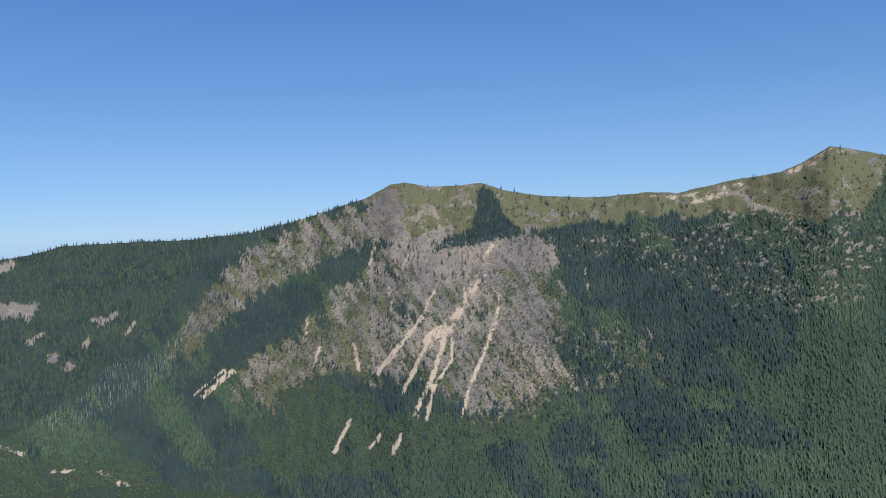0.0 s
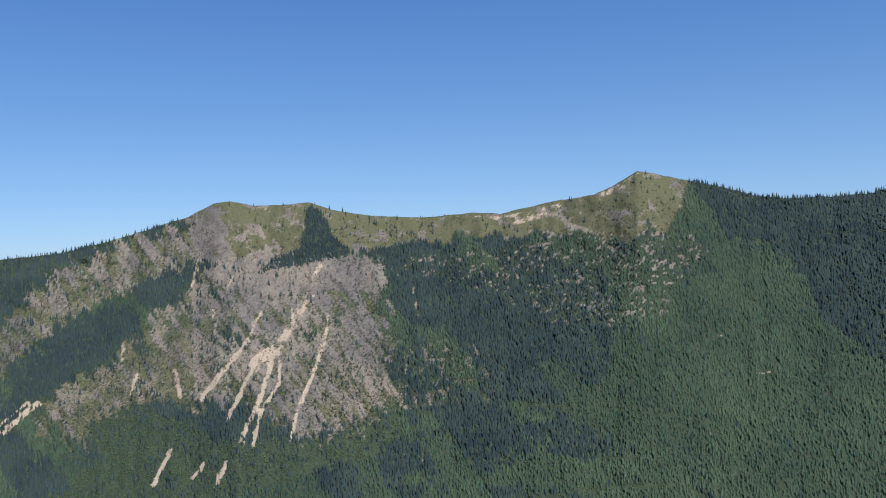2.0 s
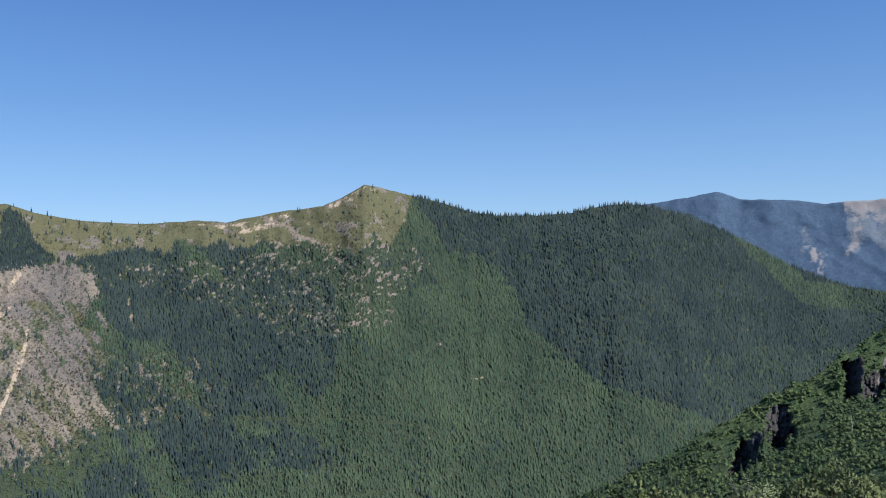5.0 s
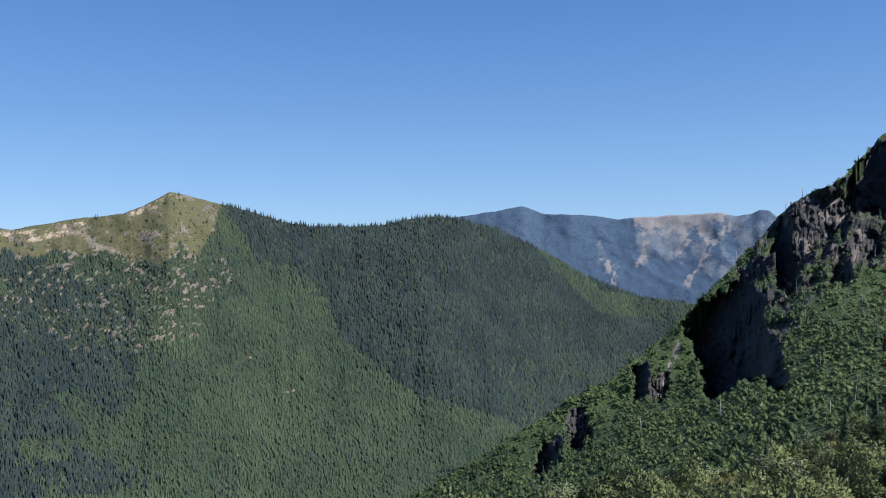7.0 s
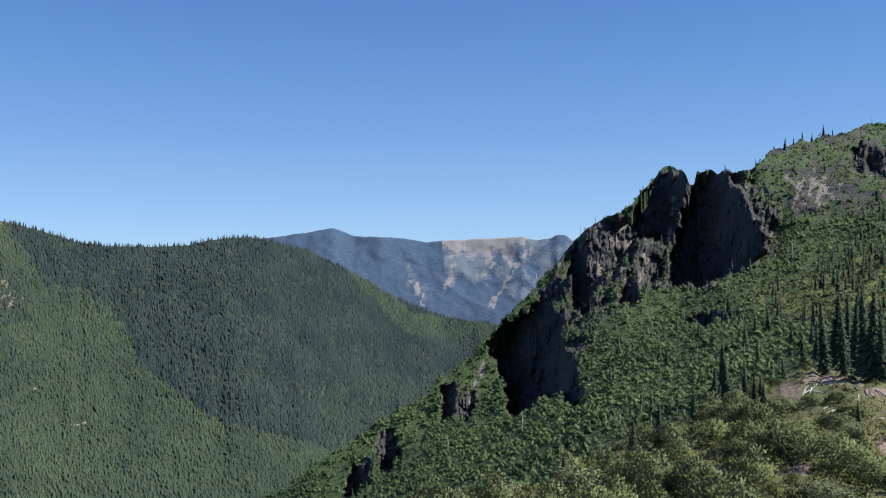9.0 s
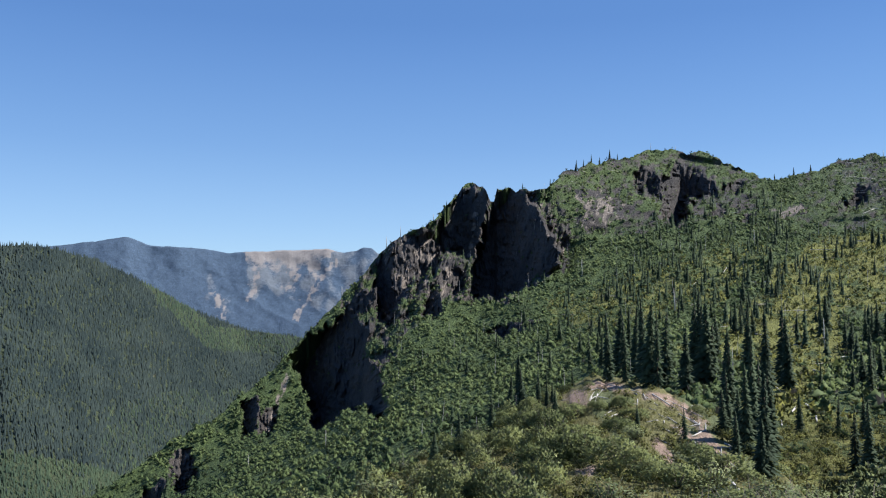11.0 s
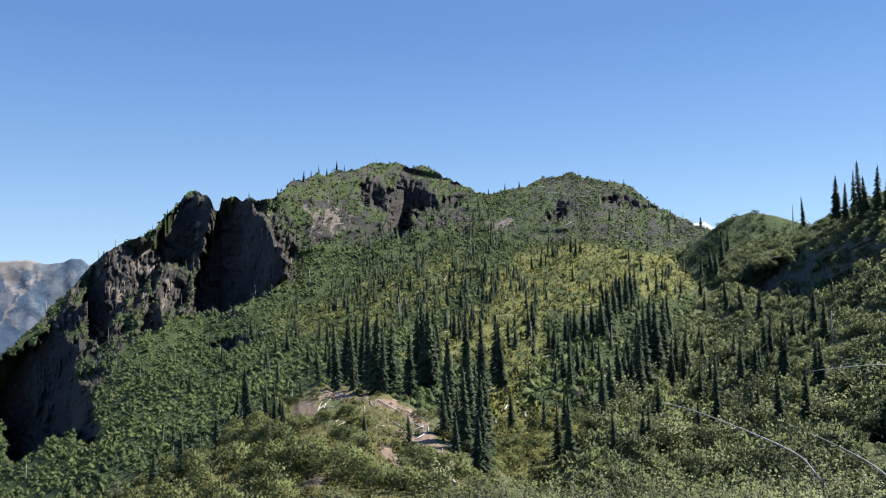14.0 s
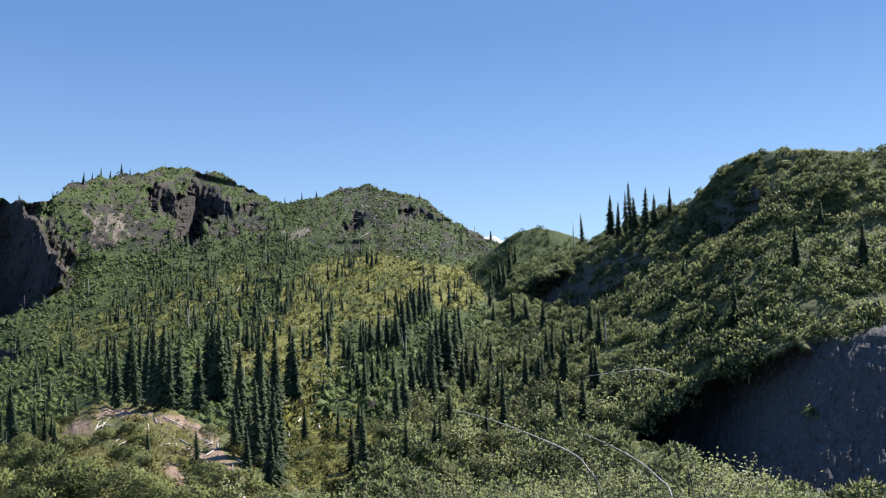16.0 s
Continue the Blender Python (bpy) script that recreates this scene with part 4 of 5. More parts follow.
# shrub-covered hill on the right of the saddle, with a steep shaded bank
CREST_G = [(94, -14), (98, -9.5), (101.7, -5.0), (104.5, -2.0), (105.5, 0.3), (106.5, 2.15), (108.8, 2.65), (111.1, 3.25), (112.6, 3.95), (113.8, 4.45), 
           (115.3, 5.15), (117.1, 5.75), (118.6, 6.05), (119.7, 7.1), (120.4, 7.8), (121.5, 8.6), (123.2, 9.0), (125.6, 9.0), (128.2, 8.6), (132, 8.2), (150, 5.7)]
BANKS_G = [(0.017, [(114.8, -9.4), (116.9, -7.6), (120.2, -5.5), (124.2, -4.0), (127, -3.0), (129.8, -2.2), (150, -1), (150, -13), (129.4, -12.5), (121.7, -12.5), (117.3, -10.5)], 0.4),
           (0.012, [(107.2, -0.9), (108.4, 0.8), (110.5, 1.8), (112.6, 2.6), (115.4, 3.4), (116.4, 2.4), (114.3, 0.2), (112.6, -0.9), (110.2, -1.4)], 0.5),
           (0.014, [(119.2, 3.3), (119.3, 5.6), (121.1, 6.9), (124.8, 6.7), (122.7, 4.7), (120.9, 3.3)], 0.3)]
hill = Hill("shrub_hill", 94, 150, 560, 180, CREST_G, [(94, -16), (104, -17), (115, -17), (150, -17)],
            [(94, 55), (98, 62), (102, 90), (106, 150), (112, 162), (118, 140), (122, 124), (128, 116), (150, 106)],
            [(94, 42), (104, 42), (115, 38), (122, 36), (150, 34)], cliffs=BANKS_G, rough=0.055, cell=14, seed=101, back=0.7, bottom=-60, jag=0.1, crag=0.006, plane=24, even=3.0, jagged=0.2)
hill.build(M_NEAR, "shrub-covered hill with a steep shaded bank", "hill", rock=hill.cliff * (hill.E < -2) + 0.5 * hill.cliff * (hill.E > -2))

# near knoll with bare soil, and the brow before it
CREST_K = [(40, -20), (49.9, -17.2), (55, -16), (59.8, -15.2), (62.8, -14.2), (66.2, -12.7), (70, -11.1), (73.6, -9.2), (76.4, -7.8), (79.3, -6.3), (81.3, -6.2), (84.0, -6.9), (87, -8.2), (88.5, -9.4),
           (91, -11.4), (93.5, -14), (96, -17)]
knoll = Hill("knoll", 40, 96, 300, 100, CREST_K, [(40, -24), (96, -24)],
             [(40, 26), (50, 34), (60, 44), (70, 60), (80, 76), (86, 66), (91, 50), (96, 30)], [(40, 12), (96, 12)], rough=0.06, cell=8.0, seed=121, back=0.6, bottom=-26, jag=0.35)
A, E = knoll.A, knoll.E
knoll_bare = np.maximum.reduce([streak(A, E, w * 1.3, l) for w, l in [
    (0.5, [(79.6, -6.8), (81.7, -7.0), (83.0, -7.3), (84.4, -7.5), (85.7, -8.42), (86.83, -9.2)]), (0.5, [(83.76, -10.38), (84.51, -11.32)]), (0.6, [(78.18, -7.6), (78.92, -7.5)]), (0.5, [(72.0, -10.44), (72.8, -10.64)]),
    (0.6, [(86.5, -9.5), (88.0, -11.5)]), (0.4, [(78.5, -12.5), (79.5, -12.2)]), (0.5, [(85.0, -9.3), (86.0, -10.0)])]])
knoll_bare = np.clip(knoll_bare * (0.75 + 1.3 * fbm(A * 2.6, E * 4.0, 123, 4)), 0, 1)
knoll_grass = (fbm(A * 0.5, E * 0.7, 122) > -0.15).astype(float)
knoll.build(M_NEAR, "knoll of dry grass with patches of bare soil", "knoll", bare=blur(knoll_bare, 2), grass=blur(knoll_grass, 6))
brow = Hill("brow", 84, 150, 260, 60, [(84, -20), (88, -17.2), (100, -16.5), (115, -15.8), (128, -16), (150, -16)], [(84, -30), (150, -30)],
            [(84, 18), (150, 19)], [(84, 5), (150, 5)], rough=0.04, cell=5.0, seed=131, back=0.5, bottom=-12, jag=0.2)
brow.build(M_NEAR, "grassy brow in front of the hill", "slope", grass=np.ones_like(brow.A))

# ---- woods and brush ----
FIRS_FAR = [fir_template(rng, 2, 4, 0.2, 0.35) for _ in range(6)]
FIRS_SMALL = [fir_template(rng, 1, 5, 0.24, 0.4) for _ in range(6)]
FIRS_MID = [fir_template(rng, 8, 6, w, 0.4, 0.04) for w in (0.13, 0.16, 0.18, 0.14, 0.12)]
BUSH_FAR = [bush_template(rng, 10, 0.26, 0.9, 2, 0) for _ in range(6)]
BUSH_MID = [bush_template(rng, 84, 0.075, 1.0, 6, 1, 0.5) for _ in range(8)]
CLUMP_FAR = [bush_template(rng, 4, 0.2, 0.75, 2, 1, 1.1) for _ in range(6)]
BUSH_SLOPE = [bush_template(rng, 26, 0.085, 0.85, 4, 1, 0.97) for _ in range(10)]
BUSH_FINE = [bush_template(rng, 950, 0.034, 1.0, 10, inner=0.25) for _ in range(5)]
BUSH_NEAR = [bush_template(rng, 300, 0.062, 1.0, 8, inner=0.25) for _ in range(8)]

# woods on the far mountain
A, E = mountain.A, mountain.E
open_ground = np.clip(scar * 0.97 + meadow * 0.97 + chute * 1.5 + ledge * 1.5 + outcrop * 1.5, 0, 1)
seen = (A > -32) * (E > -19.5)
thin = 1 - 0.45 * scrub - 0.4 * specks
wooded = (1 - open_ground) * (1 - old) * (1 - dark_wood) * seen * thin
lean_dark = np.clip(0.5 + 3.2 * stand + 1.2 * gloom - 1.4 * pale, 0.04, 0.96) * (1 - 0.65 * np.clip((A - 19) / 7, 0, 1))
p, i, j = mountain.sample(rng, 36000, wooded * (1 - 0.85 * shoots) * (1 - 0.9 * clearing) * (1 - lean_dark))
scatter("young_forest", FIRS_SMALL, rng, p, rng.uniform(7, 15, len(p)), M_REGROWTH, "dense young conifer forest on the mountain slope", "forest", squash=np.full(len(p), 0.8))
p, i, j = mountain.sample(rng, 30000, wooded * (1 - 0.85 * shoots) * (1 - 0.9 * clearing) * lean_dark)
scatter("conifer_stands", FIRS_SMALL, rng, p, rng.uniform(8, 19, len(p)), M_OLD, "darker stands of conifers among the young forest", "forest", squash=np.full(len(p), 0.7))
p, i, j = mountain.sample(rng, 7000, wooded * np.clip(shoots + 0.25 * pale + 0.03, 0, 1))
scatter("alder_thicket", CLUMP_FAR, rng, p, rng.uniform(4, 8, len(p)), M_SHOOTS, "bright green alder thicket at the foot of the mountain", "thicket")
p, i, j = mountain.sample(rng, 52000, old * seen)
scatter("old_forest", FIRS_SMALL, rng, p, rng.uniform(9, 19, len(p)), M_OLD, "dark old conifer forest on the ridge", "forest", squash=np.full(len(p), 0.68))
p, i, j = mountain.sample(rng, 900, dark_wood)
scatter("dark_grove", FIRS_FAR, rng, p, rng.uniform(10, 17, len(p)), M_OLD, "dark grove of firs on the mountain face", "forest")
sc_d = (0.5 * thinly_grown + scar * (1 - chute) * np.clip(0.25 + 0.5 * (E < -6.0 + 2.0 * stand) + 0.5 * ((A > 2.5) * (E < -4)), 0, 1) * (1 - band * 0.7) + scrub * 0.8 + 0.35 * scar * (A > 1.5) + meadow * (0.05 + 0.9 * (fbm(A * 1.3, E * 1.8, 59, 5) > 0.02) * (E < grass_low + 2.2 + 0.8 * fbm(A * 0.7, E, 153)))) * (fbm(A * 2, E * 2, 90) > -0.35)
p, i, j = mountain.sample(rng, 21000, np.clip(sc_d + 0.5 * speckled, 0, None) * seen)
scatter("mountain_scrub", BUSH_FAR, rng, p, rng.uniform(1.8, 5.0, len(p)), M_SCRUB, "low scrub on the scar and upper slope", "scrub")
az, r = np.radians(rng.uniform(-33, -8, 5000)), np.sqrt(rng.uniform(1750 ** 2, 2600 ** 2, 5000))
p = np.stack([r * np.sin(az), r * np.cos(az), np.full(5000, -641.0)], -1)
open_flat = fbm(p[:, 0] / 150, p[:, 1] / 150, 96) > -0.1
scatter("valley_thicket", CLUMP_FAR, rng, p[open_flat], rng.uniform(4, 9, int(open_flat.sum())), M_SHOOTS, "bright green thicket on the valley floor", "thicket")
scatter("valley_forest", FIRS_SMALL, rng, p[~open_flat], rng.uniform(8, 16, int((~open_flat).sum())), M_OLD, "conifers on the valley floor", "forest")
A, E = mountain.A, mountain.E
p, i, j = mountain.sample(rng, 420, patch(A, E, [(-28.1, -11.4), (-26.4, -9.2), (-23.5, -8.5), (-19.8, -8.2), (-17.3, -6.9), (-18.4, -9.0), (-20.9, -10.9), (-24.6, -11.9)], 0.4, 97, 1.5))
scatter("grey_snags", [tube_template(5)], rng, p, rng.uniform(12, 26, len(p)), M_DEAD, "bleached dead trees standing on the lower slope", "dead trees", lean=0.03)
A, E = far_left.A, far_left.E
p, i, j = far_left.sample(rng, 15000, (1 - fl_rock) * (A > -31) * (A < -11))
scatter("far_forest", FIRS_FAR, rng, p, rng.uniform(13, 20, len(p)), M_OLD, "distant forest on the dark ridge", "forest")

# brush and firs on the near ridge
A, E = ridge.A, ridge.E
bushy = (1 - 0.6 * np.maximum(np.maximum(crags, stony), left_rock)) * (1 - 0.95 * ridge.cliff) * (1 - ridge_bare_and_lit) * (1 - 0.93 * blur(ridge_grass, 14)) * (1 - 0.5 * (ridge_rock > 0.5))
far_part = ridge.R > 120
p, i, j = ridge.sample(rng, 16500, bushy * far_part * (0.3 + (fbm(A * 0.9, E * 1.6, 92) > -0.2)), near=0.35)
scatter("ridge_brush", BUSH_SLOPE, rng, p - np.array([0, 0, 0.25]), rng.uniform(1.6, 4.3, len(p)), M_BUSH, "thick green brush on the ridge slope", "brush")
p, i, j = ridge.sample(rng, 3500, (1 - 0.9 * ridge.cliff) * (1 - ridge_bare_and_lit) * far_part * (1 - 0.93 * blur(ridge_grass, 14)), near=0.3)
scatter("ridge_undergrowth", BUSH_FAR, rng, p, rng.uniform(1.2, 3.0, len(p)), M_BUSH, "low undergrowth between the bushes", "undergrowth")
gully = (1 - far_part) * (A > 84) * (A < 99)
p, i, j = ridge.sample(rng, 70, gully)
scatter("gully_brush", BUSH_NEAR, rng, p, rng.uniform(0.9, 2.2, len(p)), M_BUSH, "leafy brush in the gully", "brush")
firs = (1 - ridge.cliff) * ((0.25 + 1.2 * ridge_grass) * (fbm(A * 0.6, E * 0.8, 91) > -0.1) * (A > 66) + 0.6 * (A < 52))
p, i, j = ridge.sample(rng, 480, firs * (0.1 + (fbm(A * 1.3, E * 1.5, 93) > 0.1)) * (ridge.R > 150), near=0.4)
TREE_BELTS = [[(80.9, 0.75), (84.0, 3.4), (87.9, 2.95), (92.5, 2.9), (92.5, -0.24), (88.6, -0.94), (82.4, -1.6), (78.6, -3.0)], [(82, 2), (84, 4.2), (90, 4.2), (94, 3.6), (92, 2.4), (86, 2.5)], [(84.5, 3.5), (88, 6), (91, 5.5), (91.5, 4)]]
belts = np.maximum.reduce([patch(A, E, q, 0.5, 191, 1.2) for q in TREE_BELTS]) * (1 - 0.8 * ridge.cliff)
q, i, j = ridge.sample(rng, 340, belts * (0.15 + (fbm(A * 1.1, E * 1.6, 192) > 0.0)))
p = np.concatenate([p, q])
q, i, j = ridge.sample(rng, 260, (A < 47.5) * (1 - ridge.cliff) * (0.2 + (fbm(A * 0.9, E * 1.2, 193) > -0.1)))
p = np.concatenate([p, q])
scatter("ridge_firs", FIRS_MID, rng, p, 2.2 + 6.3 * rng.random(len(p)) ** 2, M_FIR_STUFF, "scattered firs on the ridge slope", "fir trees")
p, i, j = ridge.sample(rng, 300, (1 - 0.5 * ridge.cliff) * (A > 64) * (ridge.R > 180))
scatter("ridge_snags", [tube_template(5)], rng, p, rng.uniform(3, 8, len(p)), M_DEAD, "thin grey snags on the ridge slope", "dead trees", lean=0.05)
LYING = [np.stack([tube_template(5)[0][:, 2], tube_template(5)[0][:, 0] * 1.6, tube_template(5)[0][:, 1] * 1.6 + 0.03], -1)]
p, i, j = ridge.sample(rng, 520, np.maximum(stony * (A > 95), 0.35 * crags + 0.15 * ridge_grass * (ridge.R > 150)) * (1 - ridge.cliff))
scatter("slope_logs", [(LYING[0], tube_template(5)[1])], rng, p, rng.uniform(3, 9, len(p)), M_DEAD, "bleached logs strewn over the upper slope", "logs")
p, i, j = knob.sample(rng, 700, np.ones_like(knob.A))
scatter("knob_brush", BUSH_MID, rng, p, rng.uniform(2.0, 5.0, len(p)), M_BUSH, "brush on the small knob", "brush")
p, i, j = hill.sample(rng, 260, (np.arange(180)[None, :] > 156) * (hill.A > 106) * (hill.A < 134))
p[:, 2] -= 0.2
scatter("crest_brush", BUSH_NEAR, rng, p, rng.uniform(1.1, 2.2, len(p)), M_ALDER, "low shrubs along the hill's crest", "shrubs")
p, i, j = hill.sample(rng, 2300, (1 - hill.cliff * np.where(hill.E < -2, 0.95, 0.5)) * (hill.A < 134), near=0.4)
grown = rng.uniform(1.3, 3.0, len(p)) * np.where(j > 165, 0.7, 1.0)
p[:, 2] -= 0.14 * grown
scatter("hill_brush", BUSH_NEAR, rng, p, grown, M_ALDER, "dense leafy shrubs on the hill", "shrubs")

# ---- near trees, shrubs, logs ----
def part(name, me, parent, label=""):
    ob = new(name, me)
    ob.parent = parent
    return tagged(ob, label)


def tube(points, radii, sides=6):
    """Vertices and triangles of a tapering tube along points."""
    pts = [Vector(p) for p in points]
    v, f = [], []
    for k, p in enumerate(pts):
        d = (pts[min(k + 1, len(pts) - 1)] - pts[max(k - 1, 0)]).normalized()
        side = d.cross(Vector((0.31, 0.17, 0.93)))
        side = side.normalized() if side.length > 0.05 else d.cross(Vector((1, 0, 0))).normalized()
        up = d.cross(side)
        for s in range(sides):
            a = 2 * math.pi * s / sides
            v.append(p + (side * math.cos(a) + up * math.sin(a)) * radii[k])
    for k in range(len(pts) - 1):
        for s in range(sides):
            a, b = k * sides + s, k * sides + (s + 1) % sides
            f += [(a, b, b + sides), (a, b + sides, a + sides)]
    n = len(v)
    v += [pts[0], pts[-1]]
    for s in range(sides):
        f += [(n, (s + 1) % sides, s), (n + 1, n - sides + s, n - sides + (s + 1) % sides)]
    return np.array([tuple(p) for p in v], float), np.array(f, int)


def joined(pieces):
    v, f, base = [], [], 0
    for pv, pf in pieces:
        v.append(pv)
        f.append(pf + base)
        base += len(pv)
    return np.concatenate(v), np.concatenate(f)


def fir_crown(rng, tiers, width, sparse=0.0):
    """Boughs of a unit-high fir: many narrow drooping sprays in uneven whorls, each a roof of two blades that ends in a point."""
    v, f = [], []
    for k in range(tiers):
        h = 0.05 + 0.93 * (k / tiers) ** 0.95
        r = width * (1 - h) ** 0.85 * min(1.0, 0.6 + 3 * h) * rng.uniform(0.82, 1.15) + 0.008
        n = 13 if h < 0.6 else 9
        off = rng.random() * 6.28
        for s_ in range(n):
            if rng.random() < sparse:
                continue
            a = off + (s_ + rng.uniform(-0.4, 0.4)) * 6.283 / n
            q = r * rng.uniform(0.55, 1.25)
            droop, lift = q * rng.uniform(0.25, 0.75), rng.uniform(-0.012, 0.012)
            ca, sa = math.cos(a), math.sin(a)
            wide, mid = q * rng.uniform(0.15, 0.27), q * rng.uniform(0.5, 0.7)
            low = h + lift - droop * 0.6 - 0.015
            b = len(v)
            v += [(0, 0, h + lift + 0.012), (mid * ca - wide * sa, mid * sa + wide * ca, low), (mid * ca + wide * sa, mid * sa - wide * ca, low), (q * ca, q * sa, h + lift - droop)]
            f += [(b, b + 1, b + 3), (b, b + 3, b + 2)]
    b = len(v)
    v += [(0.012, 0, 0.93), (-0.006, 0.01, 0.93), (-0.006, -0.01, 0.93), (0, 0, 1.03)]
    f += [(b, b + 1, b + 3), (b + 1, b + 2, b + 3), (b + 2, b, b + 3)]
    return np.array(v, float), np.array(f, int)


def fir_tree(rng, tiers, width, sparse=0.0):
    """A fir of unit height, base at the origin."""
    root = new("fir_tree")
    bend = rng.uniform(-0.012, 0.012, 2)
    tv, tf = tube([(0, 0, -0.05), (bend[0], bend[1], 0.4), (0, 0, 0.97)], [0.016, 0.011, 0.002], 7)
    part("trunk", mesh_of("trunk", tv, tf, M_BARK), root)
    cv, cf = fir_crown(rng, tiers, width, sparse)
    part("crown", puffed(mesh_of("crown", cv, cf, M_NEEDLE), unit(unit(cv * np.array([1, 1, 0])) + np.array([0, 0, 0.45]) + rng.normal(0, 0.25, cv.shape))), root)
    return tagged(root, "dark green subalpine fir with a narrow pointed crown", "fir tree", "firs on the slopes")


def shrub(rng, stems, leaves, leaf, spread, label, upright=1.0):
    """A leafy shrub about one unit high and wide: stems from the base, leaves along them."""
    root = new("shrub")
    tubes, v, f = [], [], []
    for _ in range(stems):
        a, lean = rng.random() * 6.283, (rng.random() ** 0.7) * spread
        length = rng.uniform(0.75, 1.1) * (1 - 0.25 * lean)
        d = np.array([math.cos(a) * math.sin(lean), math.sin(a) * math.sin(lean), math.cos(lean)])
        bow = np.array([math.cos(a), math.sin(a), 0]) * 0.12 * rng.random()
        pts = [np.array([0.05 * math.cos(a), 0.05 * math.sin(a), -0.06]) + d * length * u + bow * u * u for u in (0, 0.35, 0.7, 1.0)]
        tubes.append(tube([pts[0], pts[2], pts[3]], [0.012, 0.007, 0.002], 3))
        for _ in range(leaves):
            u = rng.uniform(0.3, 1.03)
            p = pts[0] + d * length * u + bow * u * u + rng.normal(0, 0.055, 3)
            nrm = rng.normal(0, 0.6, 3) + np.array([0, 0, 0.8])
            nrm /= np.linalg.norm(nrm)
            t1 = np.cross(nrm, rng.normal(0, 1, 3))
            t1 /= np.linalg.norm(t1)
            t2 = np.cross(nrm, t1)
            q = leaf * rng.uniform(0.6, 1.25)
            b = len(v)
            v += [p - t1 * q, p + t2 * q * 0.55 + nrm * q * 0.15, p + t1 * q, p - t2 * q * 0.55 + nrm * q * 0.15]
            f += [(b, b + 1, b + 2), (b, b + 2, b + 3)]
    sv, sf = joined(tubes)
    part("branchwork", mesh_of("branchwork", sv, sf, M_BARK), root)
    v = np.array(v)
    part("foliage", puffed(mesh_of("foliage", v, np.array(f), M_LEAF), unit(unit(v - np.array([0, 0, 0.45])) + np.array([0, 0, 0.3]) + rng.normal(0, 0.3, v.shape))), root)
    return tagged(root, label, "shrub", "shrubs")


def round_shrub(rng, label):
    """A dense rounded shrub about one unit across, leaves over many lumps on short stems."""
    root = new("shrub")
    stems = []
    for _ in range(9):
        a, lean = rng.random() * 6.283, rng.uniform(0.1, 0.9)
        d = np.array([math.cos(a) * math.sin(lean), math.sin(a) * math.sin(lean), math.cos(lean)])
        stems.append(tube([d * 0.0 - np.array([0, 0, 0.05]), d * 0.2, d * 0.38], [0.012, 0.008, 0.003], 4))
    sv, sf = joined(stems)
    part("branchwork", mesh_of("branchwork", sv, sf, M_BARK), root)
    fv, ff, fn = bush_template(rng, 1700, 0.028, 0.95, 12, inner=0.25)
    part("foliage", puffed(mesh_of("foliage", fv, ff, M_KNOLL), fn), root)
    return tagged(root, label, "shrub", "shrubs")


def place(ob, pos, size, rng, wide=1.0, lean=0.03):
    q = Euler((rng.normal(0, lean), rng.normal(0, lean), rng.random() * 6.283))
    ob.matrix_basis = Matrix.LocRotScale(pos, q, Vector((size * wide, size * wide, size)))


def plant(makers, rng, spots):
    """Put the first of each kind at a spot and copies at the others. spots: (place, size, width)."""
    for k, (pos, size, wide) in enumerate(spots):
        src = makers[k % len(makers)]
        if k < len(makers):
            place(src, pos, size, rng, wide)
        else:
            q = Euler((rng.normal(0, 0.03), rng.normal(0, 0.03), rng.random() * 6.283))
            ob = copy_thing(src, Matrix.Identity(4))
            ob.matrix_basis = Matrix.LocRotScale(pos, q, Vector((size * wide, size * wide, size)))


def between(rng, hill_, n, a0, a1, e0, e1):
    return [hill_.at(rng.uniform(a0, a1), rng.uniform(e0, e1)) for _ in range(n)]


M_HEATH = leaf_material("heather_foliage", (0.112, 0.124, 0.036), (0.23, 0.228, 0.068), 0.25, 0.8, False, 0.25)

# firs: the grove behind the knoll, the gully, the saddle, the hill's crest
def footing(a, e):
    """The first slope met at a heading and a height angle."""
    for slope in (brow, knoll, hill, ridge):
        az = slope.A[:, 0]
        if az[0] <= a <= az[-1]:
            k = int((a - az[0]) / (az[-1] - az[0]) * (len(az) - 1))
            if e < slope.E[k, -1]:
                return slope.at(a, e)
    return ridge.at(a, e)


# heading, height angle of the foot, height in degrees
GROVE = [(79.5, -5.9, 2.5), (80.2, -5.7, 2.6), (80.8, -6.5, 4.6), (81.3, -6.1, 4.6), (81.8, -6.5, 4.4), (82.3, -6.2, 4.8), (82.9, -6.5, 4.9), (83.3, -6.7, 5.5), (83.9, -6.8, 5.0), (84.3, -6.9, 5.3), (82.7, -5.0, 4.0), (82.0, -4.6, 3.2),
         (85.6, -7.0, 4.2), (86.1, -6.6, 5.5), (86.5, -6.6, 5.3), (86.9, -6.7, 5.6), (87.3, -6.7, 4.2), (86.4, -4.7, 4.2), (88.1, -8.5, 5.3), (88.4, -9.3, 6.4), (87.7, -4.8, 3.1), (88.7, -3.2, 2.1), (89.1, -3.3, 1.9), (89.9, -3.3, 1.7), (89.5, -5.6, 4.6)]
